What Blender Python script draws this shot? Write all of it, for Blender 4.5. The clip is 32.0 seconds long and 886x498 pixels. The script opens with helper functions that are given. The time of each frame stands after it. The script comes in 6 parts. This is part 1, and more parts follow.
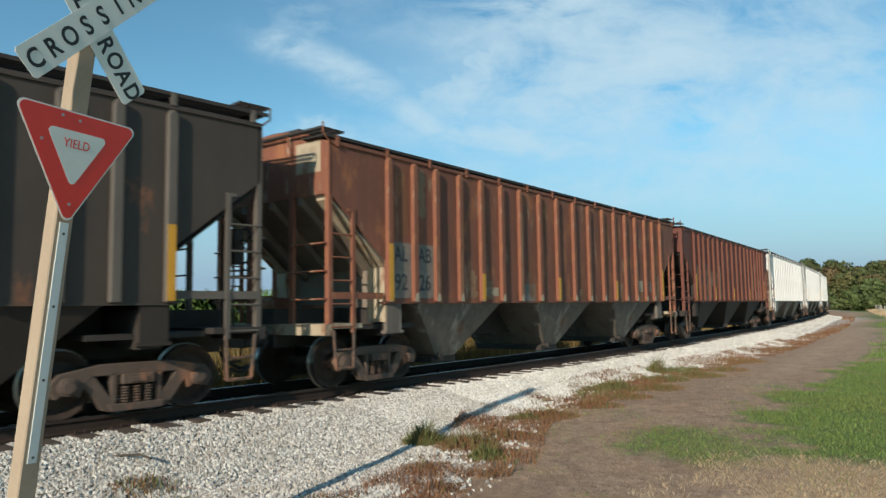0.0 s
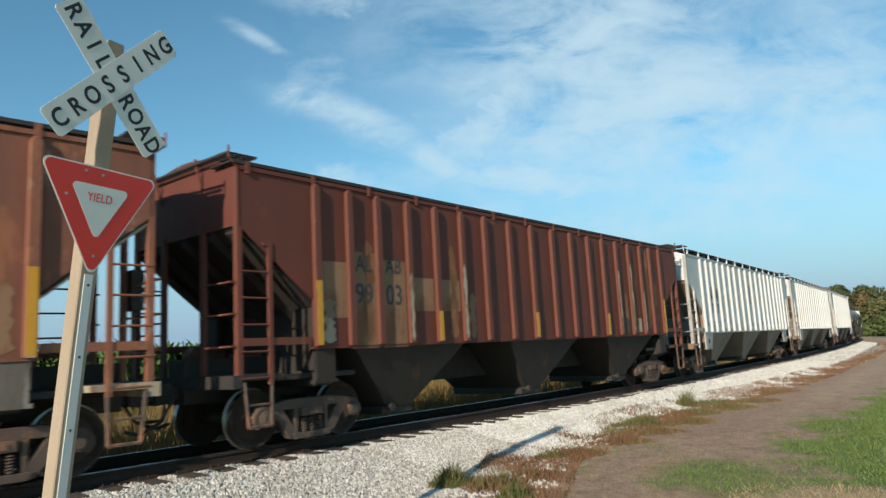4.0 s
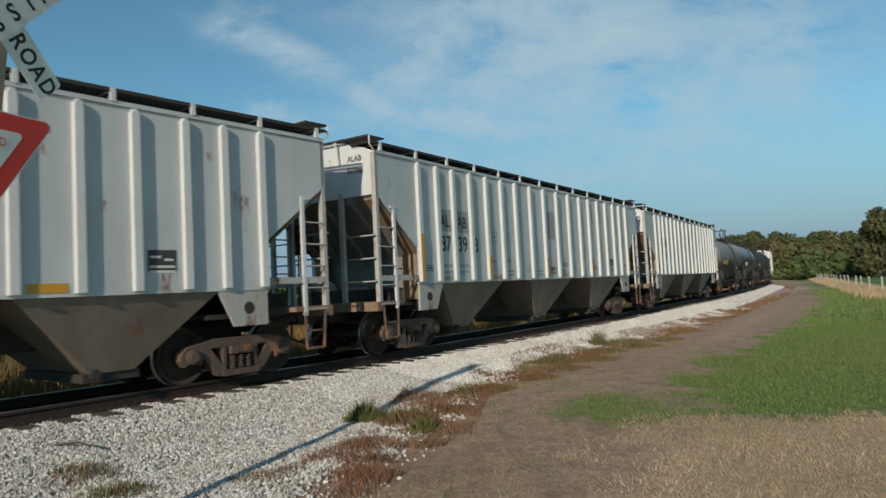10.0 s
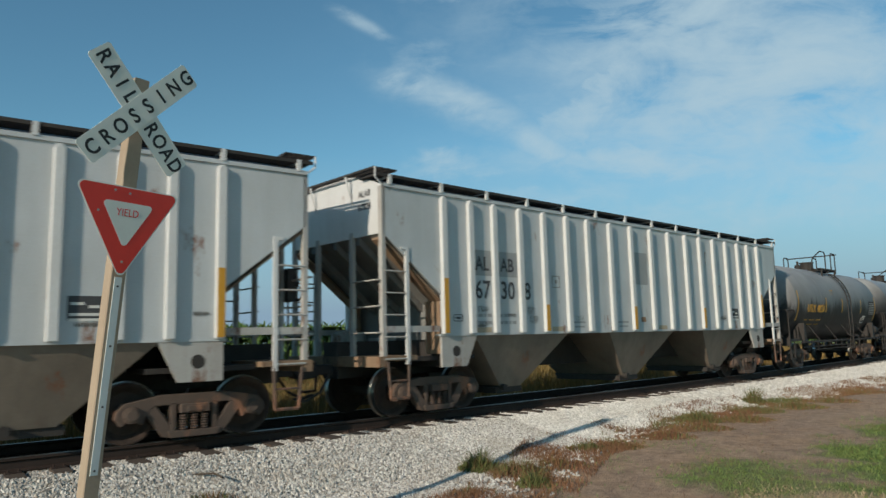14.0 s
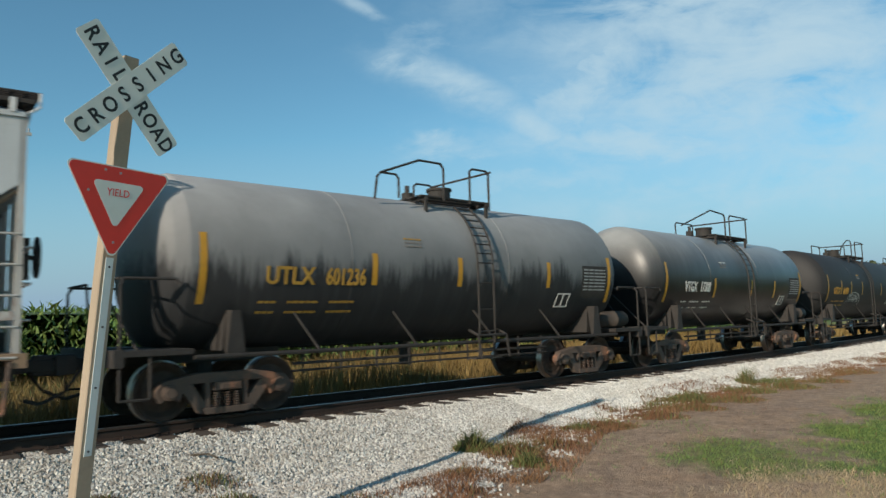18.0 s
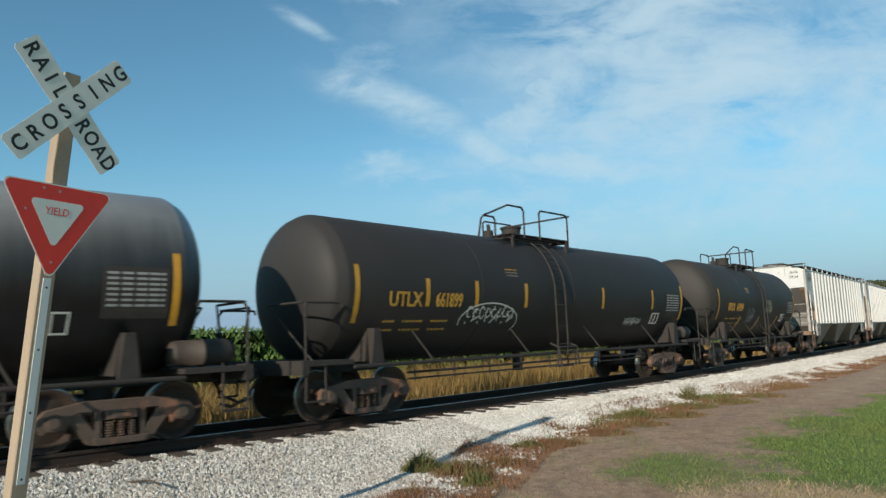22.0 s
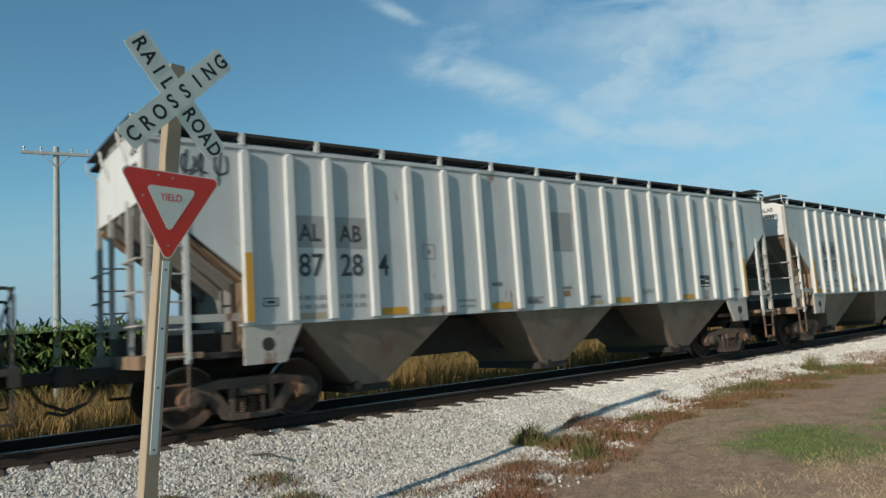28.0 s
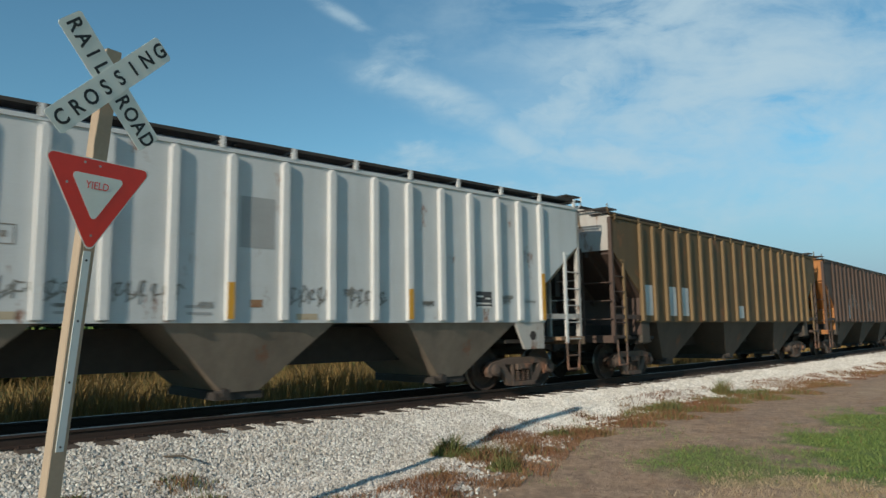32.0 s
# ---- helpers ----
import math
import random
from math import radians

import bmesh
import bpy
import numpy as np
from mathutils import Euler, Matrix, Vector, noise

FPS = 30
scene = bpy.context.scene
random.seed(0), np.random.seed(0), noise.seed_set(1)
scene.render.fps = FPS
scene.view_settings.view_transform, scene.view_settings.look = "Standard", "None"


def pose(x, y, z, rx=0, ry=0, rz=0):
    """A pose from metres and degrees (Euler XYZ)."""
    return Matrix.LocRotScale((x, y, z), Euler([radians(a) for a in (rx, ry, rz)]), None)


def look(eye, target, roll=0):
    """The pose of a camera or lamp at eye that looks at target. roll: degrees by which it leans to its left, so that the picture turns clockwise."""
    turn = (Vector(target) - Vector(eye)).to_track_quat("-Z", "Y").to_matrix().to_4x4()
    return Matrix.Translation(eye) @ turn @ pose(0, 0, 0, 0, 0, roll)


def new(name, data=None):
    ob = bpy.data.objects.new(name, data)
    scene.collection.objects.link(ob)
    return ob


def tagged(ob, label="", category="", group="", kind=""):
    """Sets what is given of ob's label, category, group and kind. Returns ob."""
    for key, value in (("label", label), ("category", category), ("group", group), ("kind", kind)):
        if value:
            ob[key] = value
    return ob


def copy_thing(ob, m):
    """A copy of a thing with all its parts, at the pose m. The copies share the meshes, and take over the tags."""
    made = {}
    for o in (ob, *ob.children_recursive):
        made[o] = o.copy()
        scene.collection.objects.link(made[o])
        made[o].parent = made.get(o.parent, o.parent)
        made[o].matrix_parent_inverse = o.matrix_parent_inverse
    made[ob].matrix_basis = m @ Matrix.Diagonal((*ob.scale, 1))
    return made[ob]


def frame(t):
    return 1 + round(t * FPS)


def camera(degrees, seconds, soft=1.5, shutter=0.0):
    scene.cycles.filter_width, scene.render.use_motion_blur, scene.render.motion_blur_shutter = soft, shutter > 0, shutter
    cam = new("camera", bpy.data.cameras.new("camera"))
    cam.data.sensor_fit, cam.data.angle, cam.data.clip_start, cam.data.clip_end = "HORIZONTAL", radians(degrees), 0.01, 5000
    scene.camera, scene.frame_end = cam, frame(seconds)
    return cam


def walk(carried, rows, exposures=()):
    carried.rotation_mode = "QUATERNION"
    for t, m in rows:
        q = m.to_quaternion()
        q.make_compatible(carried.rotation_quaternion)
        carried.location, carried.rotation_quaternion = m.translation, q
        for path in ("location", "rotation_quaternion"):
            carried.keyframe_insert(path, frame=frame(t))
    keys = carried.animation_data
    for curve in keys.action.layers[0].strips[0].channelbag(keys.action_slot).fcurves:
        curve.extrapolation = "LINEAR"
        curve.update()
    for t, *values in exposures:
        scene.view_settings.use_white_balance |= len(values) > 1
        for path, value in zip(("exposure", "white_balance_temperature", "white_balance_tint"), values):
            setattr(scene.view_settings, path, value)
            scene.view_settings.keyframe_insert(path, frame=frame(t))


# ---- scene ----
FOV = 65.0
cam = camera(FOV, 32.0, soft=1.45, shutter=0.3)


def aim(x, y, z, yaw, pitch, roll):
    """A carried camera's pose: heading, tilt and lean in degrees."""
    return pose(x, y, z, 90 + pitch, 0, yaw) @ pose(0, 0, 0, 0, 0, roll)


# the hand-held camera beside the level crossing
PATH = [
    (0, aim(-0.756, 0.415, 1.879, -3.40, 4.85, -0.86)),
    (0.5, aim(-0.772, 0.437, 1.875, -4.67, 4.30, -0.94)),
    (1, aim(-0.765, 0.445, 1.876, -4.70, 5.00, -0.73)),
    (1.5, aim(-0.762, 0.438, 1.877, -4.51, 5.66, -0.64)),
    (2, aim(-0.765, 0.426, 1.879, -3.79, 6.42, -0.24)),
    (2.5, aim(-0.730, 0.435, 1.876, -2.12, 6.14, -1.25)),
    (3, aim(-0.753, 0.453, 1.863, -1.57, 6.51, -2.02)),
    (3.5, aim(-0.734, 0.416, 1.845, -1.42, 7.44, -2.53)),
    (4, aim(-0.715, 0.372, 1.830, -1.75, 8.37, -3.09)),
    (4.5, aim(-0.700, 0.292, 1.831, -2.88, 8.66, -3.75)),
    (5, aim(-0.708, 0.265, 1.828, -4.91, 8.13, -3.74)),
    (5.5, aim(-0.714, 0.254, 1.813, -5.39, 7.16, -2.44)),
    (6, aim(-0.747, 0.254, 1.819, -6.46, 6.28, -2.91)),
    (6.5, aim(-0.810, 0.242, 1.799, -7.38, 5.57, -1.72)),
    (7, aim(-0.791, 0.317, 1.811, -4.89, 5.64, -0.93)),
    (7.5, aim(-0.749, 0.308, 1.813, -5.78, 5.09, -1.21)),
    (8, aim(-0.720, 0.275, 1.806, -5.84, 5.29, -2.22)),
    (8.5, aim(-0.681, 0.264, 1.794, -7.52, 6.90, -3.35)),
    (9, aim(-0.571, 0.208, 1.783, -8.92, 7.55, -3.81)),
    (9.5, aim(-0.536, 0.078, 1.788, -7.55, 3.45, -4.38)),
    (10, aim(-0.433, 0.057, 1.813, -6.87, 3.37, -2.95)),
    (10.5, aim(-0.210, 0.135, 1.822, -2.64, 3.70, 0.64)),
    (11, aim(-0.044, 0.059, 1.828, -1.89, 5.38, -0.67)),
    (11.5, aim(0.088, -0.058, 1.822, 1.25, 5.22, 0.41)),
    (12, aim(0.232, -0.098, 1.868, 4.04, 5.19, 0.07)),
    (12.5, aim(0.387, -0.089, 1.897, 7.64, 3.78, 2.49)),
    (13, aim(0.376, -0.079, 1.931, 9.31, 4.93, -0.39)),
    (13.5, aim(0.337, -0.117, 1.932, 7.79, 6.18, -0.99)),
    (14, aim(0.370, -0.169, 1.924, 6.76, 7.34, -1.45)),
    (14.5, aim(0.368, -0.155, 1.915, 7.78, 7.48, -1.66)),
    (15, aim(0.405, -0.154, 1.913, 7.92, 7.35, -1.68)),
    (15.5, aim(0.409, -0.155, 1.914, 7.78, 6.71, -1.57)),
    (16, aim(0.411, -0.156, 1.915, 7.65, 6.08, -1.46)),
    (16.5, aim(0.383, -0.154, 1.902, 7.43, 5.68, -1.42)),
    (17, aim(0.380, -0.137, 1.902, 7.50, 5.89, -1.77)),
    (17.5, aim(0.383, -0.142, 1.909, 6.54, 5.79, -1.48)),
    (18, aim(0.372, -0.137, 1.907, 6.36, 5.88, -1.55)),
    (18.5, aim(0.390, -0.145, 1.894, 6.71, 6.64, -1.85)),
    (19, aim(0.403, -0.152, 1.904, 6.33, 6.82, -1.98)),
    (19.5, aim(0.389, -0.173, 1.896, 4.37, 7.47, -1.91)),
    (20, aim(0.378, -0.170, 1.891, 3.22, 7.40, -2.23)),
    (20.5, aim(0.395, -0.175, 1.889, 3.09, 7.38, -2.01)),
    (21, aim(0.398, -0.176, 1.888, 2.66, 7.49, -2.21)),
    (21.5, aim(0.409, -0.201, 1.882, 2.26, 7.71, -2.37)),
    (22, aim(0.402, -0.201, 1.886, 2.18, 7.44, -2.15)),
    (22.5, aim(0.382, -0.229, 1.887, 1.84, 7.30, -2.67)),
    (23, aim(0.327, -0.264, 1.881, 1.76, 7.61, -2.53)),
    (23.5, aim(0.362, -0.253, 1.873, 2.93, 8.61, -2.74)),
    (24, aim(0.447, -0.259, 1.844, 3.46, 9.74, -3.75)),
    (24.5, aim(0.465, -0.285, 1.818, 3.91, 9.09, -3.65)),
    (25, aim(0.471, -0.282, 1.805, 5.30, 8.74, -3.22)),
    (25.5, aim(0.434, -0.244, 1.794, 7.19, 8.52, -2.53)),
    (26, aim(0.398, -0.202, 1.786, 8.91, 8.42, -1.98)),
    (26.5, aim(0.368, -0.146, 1.783, 9.81, 8.29, -1.82)),
    (27, aim(0.362, -0.127, 1.779, 9.64, 8.03, -2.56)),
    (27.5, aim(0.365, -0.090, 1.789, 11.08, 6.74, -3.08)),
    (28, aim(0.379, -0.104, 1.796, 10.42, 6.24, -3.79)),
    (28.5, aim(0.386, -0.086, 1.787, 10.80, 6.33, -3.91)),
    (29, aim(0.372, -0.081, 1.795, 9.43, 5.97, -3.16)),
    (29.5, aim(0.357, -0.088, 1.785, 8.39, 6.36, -2.50)),
    (30, aim(0.343, -0.103, 1.783, 7.34, 6.07, -2.04)),
    (30.5, aim(0.359, -0.107, 1.787, 6.97, 6.35, -1.32)),
    (31, aim(0.342, -0.109, 1.787, 6.02, 6.53, -1.88)),
    (31.5, aim(0.348, -0.117, 1.780, 5.97, 6.82, -1.15)),
    (32, aim(0.377, -0.152, 1.794, 4.78, 6.80, -0.82)),
]
# the camera closes and opens its iris a little on the way
IRIS = [(0, 0.0), (5, 0.08), (6, -0.05), (7, -0.26), (8, -0.40), (9, -0.45), (11, -0.42), (13, -0.38), (15, -0.28), (17, -0.16), (19, -0.12), (23, -0.06), (25, -0.04), (27, 0.02), (28, -0.24), (32, -0.26)]
walk(cam, PATH, IRIS)

# ------------------------------------------------------------------ sun, sky
SUN_AZ, SUN_EL = 207.5, 21.0        # compass-like bearing of the sun from +y, clockwise
world = bpy.data.worlds.new("sky")
scene.world = world
world.use_nodes = True
wn, wl = world.node_tree.nodes, world.node_tree.links
wn.clear()


def wnode(kind, **inputs):
    n = wn.new(kind)
    for k, v in inputs.items():
        n.inputs[k].default_value = v
    return n


sky = wn.new("ShaderNodeTexSky")
sky.sky_type = "NISHITA"
sky.sun_disc = False
sky.sun_elevation = radians(SUN_EL)
sky.sun_rotation = radians(SUN_AZ)
sky.air_density, sky.dust_density, sky.ozone_density = 1.0, 0.15, 2.5
SKY, CLOUD = 0.140, 5.2
wout = wn.new("ShaderNodeOutputWorld")


def wmath(op, a, b=0.0, clamp=False):
    n = wn.new("ShaderNodeMath")
    n.operation, n.use_clamp = op, clamp
    for i, c in enumerate((a, b)):
        if isinstance(c, (int, float)):
            n.inputs[i].default_value = c
        else:
            wl.new(c, n.inputs[i])
    return n.outputs[0]


# thin cirrus, laid out over the northern sky: middle, half sizes, lean in degrees, weight
CIRRUS = [
    (0.35, 0.36, 0.25, 0.10, 10, 1.2), (0.27, 0.46, 0.21, 0.08, 12, 1.2), (0.13, 0.35, 0.13, 0.034, 36, 0.90), (0.10, 0.415, 0.06, 0.04, 40, 0.6),
    (-0.085, 0.345, 0.105, 0.026, -24, 0.85), (-0.155, 0.374, 0.045, 0.017, -6, 0.80), (0.03, 0.275, 0.065, 0.022, -38, 0.95),
    (0.17, 0.245, 0.18, 0.022, -5, 0.90), (-0.105, 0.253, 0.06, 0.017, 3, 0.65), (0.45, 0.21, 0.20, 0.05, 6, 0.55),
    (0.46, 0.29, 0.16, 0.07, -4, 0.80), (-0.235, 0.485, 0.045, 0.009, -32, 0.60), (-0.13, 0.54, 0.07, 0.016, -6, 0.60),
    (0.05, 0.205, 0.12, 0.016, 2, 0.40), (0.30, 0.165, 0.30, 0.030, 3, 0.45), (0.62, 0.36, 0.18, 0.14, 10, 0.8), (0.30, 0.58, 0.3, 0.12, 15, 0.8), (-0.14, 0.42, 0.05, 0.03, 30, 0.35),
]
way = wn.new("ShaderNodeSeparateXYZ")
wl.new(wn.new("ShaderNodeTexCoord").outputs["Generated"], way.inputs[0])
ahead = wmath("MAXIMUM", way.outputs[1], 0.05)
su, sv = wmath("DIVIDE", way.outputs[0], ahead), wmath("DIVIDE", way.outputs[2], ahead)
plane = wn.new("ShaderNodeCombineXYZ")
wl.new(su, plane.inputs[0])
wl.new(sv, plane.inputs[1])


def wnoise(sx, sy, lean, detail, rough, warp):
    mp = wn.new("ShaderNodeMapping")
    mp.inputs["Scale"].default_value, mp.inputs["Rotation"].default_value = (sx, sy, 1), (0, 0, radians(lean))
    wl.new(plane.outputs[0], mp.inputs["Vector"])
    t = wn.new("ShaderNodeTexNoise")
    t.inputs["Scale"].default_value, t.inputs["Detail"].default_value = 1.0, detail
    t.inputs["Roughness"].default_value, t.inputs["Distortion"].default_value = rough, warp
    wl.new(mp.outputs[0], t.inputs["Vector"])
    return t.outputs["Fac"]


veil = None
bend = wmath("MULTIPLY", wmath("SUBTRACT", wnoise(9, 9, 0, 3, 0.5, 0.0), 0.5), 0.09)
bend = wmath("ADD", bend, wmath("MULTIPLY", wmath("SUBTRACT", wnoise(26, 40, 15, 6, 0.6, 0.6), 0.5), 0.07))
bu, bv = wmath("ADD", su, bend), wmath("ADD", sv, wmath("MULTIPLY", bend, -0.7))
for cu_, cv_, ru, rv, lean, weight in CIRRUS:
    c_, s_ = math.cos(radians(lean)), math.sin(radians(lean))
    du, dv = wmath("SUBTRACT", bu, cu_), wmath("SUBTRACT", bv, cv_)
    p = wmath("ADD", wmath("MULTIPLY", du, c_ / ru), wmath("MULTIPLY", dv, s_ / ru))
    q = wmath("ADD", wmath("MULTIPLY", du, -s_ / rv), wmath("MULTIPLY", dv, c_ / rv))
    r2 = wmath("ADD", wmath("MULTIPLY", p, p), wmath("MULTIPLY", q, q))
    g = wmath("MULTIPLY", wmath("POWER", 2.718, wmath("MULTIPLY", r2, -1.1)), weight)
    veil = g if veil is None else wmath("MAXIMUM", veil, g)
wisps = wmath("ADD", wmath("MULTIPLY", wnoise(5, 9, -26, 8, 0.60, 0.7), 0.95), wmath("MULTIPLY", wnoise(9, 20, 24, 8, 0.62, 0.6), 0.70))
deep = wmath("MULTIPLY", wmath("MULTIPLY", veil, wmath("MAXIMUM", wmath("SUBTRACT", wisps, 0.60), 0.0)), CLOUD)
thick = wmath("MULTIPLY", wmath("SUBTRACT", 1.0, wmath("POWER", 2.718, wmath("MULTIPLY", deep, -1.0))), 0.95)
haze = wmath("MULTIPLY", wmath("SUBTRACT", 0.28, sv, True), 4.2, True)
back = wnode("ShaderNodeBackground", Strength=SKY)
tint = wn.new("ShaderNodeMix")
tint.data_type, tint.blend_type = "RGBA", "MULTIPLY"
tint.inputs[0].default_value, tint.inputs[7].default_value = 1.0, (0.72, 1.055, 1.0, 1)
wl.new(sky.outputs[0], tint.inputs[6])
wl.new(tint.outputs[2], back.inputs[0])
white = wnode("ShaderNodeBackground", Color=(0.66, 0.88, 1.0, 1), Strength=0.84)
mist = wnode("ShaderNodeBackground", Color=(0.34, 0.505, 0.655, 1), Strength=0.92)
low = wn.new("ShaderNodeMixShader")
wl.new(haze, low.inputs[0])
wl.new(back.outputs[0], low.inputs[1])
wl.new(mist.outputs[0], low.inputs[2])
blend = wn.new("ShaderNodeMixShader")
wl.new(thick, blend.inputs[0])
wl.new(low.outputs[0], blend.inputs[1])
wl.new(white.outputs[0], blend.inputs[2])
wl.new(blend.outputs[0], wout.inputs[0])

sun = new("sun", bpy.data.lights.new("sun", "SUN"))
sun.data.energy, sun.data.angle, sun.data.color = 5.0, radians(0.5), (1.0, 0.88, 0.72)
sa, se = radians(SUN_AZ), radians(SUN_EL)
sun.matrix_world = look((math.sin(sa) * math.cos(se) * 60, math.cos(sa) * math.cos(se) * 60, math.sin(se) * 60), (0, 0, 0))


# ------------------------------------------------------------------ materials
def mat(name, rough=0.7, metal=0.0):
    m = bpy.data.materials.new(name)
    m.use_nodes = True
    bs = m.node_tree.nodes["Principled BSDF"]
    bs.inputs["Roughness"].default_value = rough
    bs.inputs["Metallic"].default_value = metal
    return m, m.node_tree.nodes, m.node_tree.links, bs


def noise_node(n, l, vec, scale, detail=4.0, rough=0.6):
    t = n.new("ShaderNodeTexNoise")
    t.inputs["Scale"].default_value = scale
    t.inputs["Detail"].default_value = detail
    t.inputs["Roughness"].default_value = rough
    if vec is not None:
        l.new(vec, t.inputs["Vector"])
    return t.outputs["Fac"]


def mapped(n, l, vec, sx, sy, sz):
    mp = n.new("ShaderNodeMapping")
    mp.inputs["Scale"].default_value = (sx, sy, sz)
    l.new(vec, mp.inputs["Vector"])
    return mp.outputs[0]


def ramp(n, l, fac, lo, hi):
    r = n.new("ShaderNodeMapRange")
    r.inputs["From Min"].default_value, r.inputs["From Max"].default_value = lo, hi
    l.new(fac, r.inputs["Value"])
    return r.outputs["Result"]


def mixc(n, l, fac, a, b):
    x = n.new("ShaderNodeMix")
    x.data_type = "RGBA"
    if isinstance(fac, (int, float)):
        x.inputs[0].default_value = fac
    else:
        l.new(fac, x.inputs[0])
    for i, c in ((6, a), (7, b)):
        if isinstance(c, tuple):
            x.inputs[i].default_value = (*c, 1)
        else:
            l.new(c, x.inputs[i])
    return x.outputs[2]


def times(n, l, a, b):
    x = n.new("ShaderNodeMath")
    x.operation = "MULTIPLY"
    for i, c in enumerate((a, b)):
        if isinstance(c, (int, float)):
            x.inputs[i].default_value = c
        else:
            l.new(c, x.inputs[i])
    return x.outputs[0]


def bump(n, l, bs, height, strength, dist=0.01):
    b = n.new("ShaderNodeBump")
    b.inputs["Strength"].default_value, b.inputs["Distance"].default_value = strength, dist
    l.new(height, b.inputs["Height"])
    l.new(b.outputs[0], bs.inputs["Normal"])


def coat(name, base, dirt, rust=None, dirt_amount=0.5, rust_amount=0.0, rough=0.6, streak=0.5, fade=None, fade_amount=0.0):
    """Weathered paint on steel: runs of dirt down the sheet, blotches of rust, and faded patches."""
    m, n, l, bs = mat(name, rough)
    v = n.new("ShaderNodeTexCoord").outputs["Object"]
    col = base
    if fade:
        f = ramp(n, l, noise_node(n, l, mapped(n, l, v, 2.6, 2.6, 0.7), 1.0, 9, 0.7), 0.66 - fade_amount, 0.72 - fade_amount)
        col = mixc(n, l, f, base, fade)
    runs = ramp(n, l, noise_node(n, l, mapped(n, l, v, 3.6, 3.6, 0.34), 1.0, 9, 0.72), 0.40, 0.72)
    col = mixc(n, l, times(n, l, runs, streak * dirt_amount), col, dirt)
    big = ramp(n, l, noise_node(n, l, v, 0.9, 6), 0.4, 0.75)
    col = mixc(n, l, times(n, l, big, dirt_amount * 0.6), col, dirt)
    if rust:
        r1 = ramp(n, l, noise_node(n, l, mapped(n, l, v, 2.2, 2.2, 0.9), 1.0, 8, 0.72), 0.66 - 0.3 * rust_amount, 0.72 - 0.22 * rust_amount)
        col = mixc(n, l, r1, col, rust)
    fine = noise_node(n, l, v, 40.0, 3)
    col = mixc(n, l, times(n, l, ramp(n, l, fine, 0.4, 0.8), 0.18), col, dirt)
    l.new(col, bs.inputs["Base Color"])
    bump(n, l, bs, noise_node(n, l, v, 14.0, 5), 0.12, 0.01)
    return m


def plain(name, base, rough=0.6, metal=0.0, vary=0.25, scale=6.0, relief=0.15):
    m, n, l, bs = mat(name, rough, metal)
    v = n.new("ShaderNodeTexCoord").outputs["Object"]
    dark = tuple(c * (1 - vary) for c in base)
    f = ramp(n, l, noise_node(n, l, v, scale, 6), 0.3, 0.7)
    f2 = ramp(n, l, noise_node(n, l, v, scale * 7, 4), 0.3, 0.75)
    col = mixc(n, l, f, dark, base)
    col = mixc(n, l, times(n, l, f2, 0.35), col, tuple(c * (1 - 1.4 * vary) if vary < 0.7 else 0.0 for c in base))
    l.new(col, bs.inputs["Base Color"])
    bump(n, l, bs, noise_node(n, l, v, scale * 4, 5), relief, 0.01)
    return m


RUST = (0.19, 0.075, 0.035)
M_WHITE = coat("white_hopper_paint", (0.49, 0.520, 0.534), (0.19, 0.17, 0.145), RUST, 0.33, 0.12, 0.5)
# bays under the white sides: a darker, browner coat
M_WHITE_LOW = coat("dull_brown_hopper_coat", (0.21, 0.172, 0.135), (0.055, 0.042, 0.032), RUST, 0.75, 0.12, 0.75)
M_RIB = coat("white_rib_paint", (0.61, 0.62, 0.615), (0.22, 0.18, 0.14), RUST, 0.25, 0.15, 0.5)
M_RUST = coat("rusted_brown_paint", (0.225, 0.082, 0.050), (0.070, 0.036, 0.026), (0.29, 0.112, 0.052), 0.70, 0.40, 0.8, 0.7, (0.36, 0.24, 0.155), 0.07)
M_RUST_RIB = coat("orange_rust_ribs", (0.245, 0.088, 0.050), (0.07, 0.036, 0.025), (0.31, 0.128, 0.058), 0.55, 0.45, 0.8, 0.7, (0.36, 0.27, 0.19), 0.09)
M_RUSTY_WHITE = coat("rust_eaten_white_paint", (0.42, 0.42, 0.40), (0.17, 0.11, 0.075), (0.17, 0.075, 0.04), 0.55, 0.42, 0.75)
# slope sheets and bulkheads: a darker grey than the sides
M_SLOPE = coat("grey_end_sheets", (0.19, 0.19, 0.18), (0.07, 0.06, 0.05), RUST, 0.5, 0.15, 0.75)
M_TANPLATE = coat("rust_stained_tan_steel", (0.26, 0.175, 0.11), (0.11, 0.065, 0.04), (0.16, 0.07, 0.035), 0.6, 0.35, 0.8)
M_RUST_LOW = coat("brown_grey_grime", (0.075, 0.062, 0.048), (0.022, 0.018, 0.015), (0.12, 0.06, 0.03), 0.7, 0.2, 0.85)
M_SCUFFED_LOW = coat("scuffed_grey_grime", (0.155, 0.132, 0.112), (0.04, 0.033, 0.027), (0.12, 0.06, 0.03), 0.7, 0.2, 0.85, 0.9, (0.32, 0.29, 0.25), 0.10)
M_RED = coat("red_brown_paint", (0.138, 0.035, 0.020), (0.060, 0.021, 0.015), (0.17, 0.058, 0.030), 0.6, 0.14, 0.7, 0.6)
M_RED_RIB = coat("red_brown_post_paint", (0.150, 0.044, 0.027), (0.060, 0.022, 0.015), (0.20, 0.080, 0.040), 0.5, 0.30, 0.7, 0.6, (0.34, 0.22, 0.14), 0.07)
M_RED_LOW = coat("soot_brown_grime", (0.032, 0.024, 0.019), (0.012, 0.010, 0.009), (0.09, 0.04, 0.024), 0.7, 0.15, 0.85)
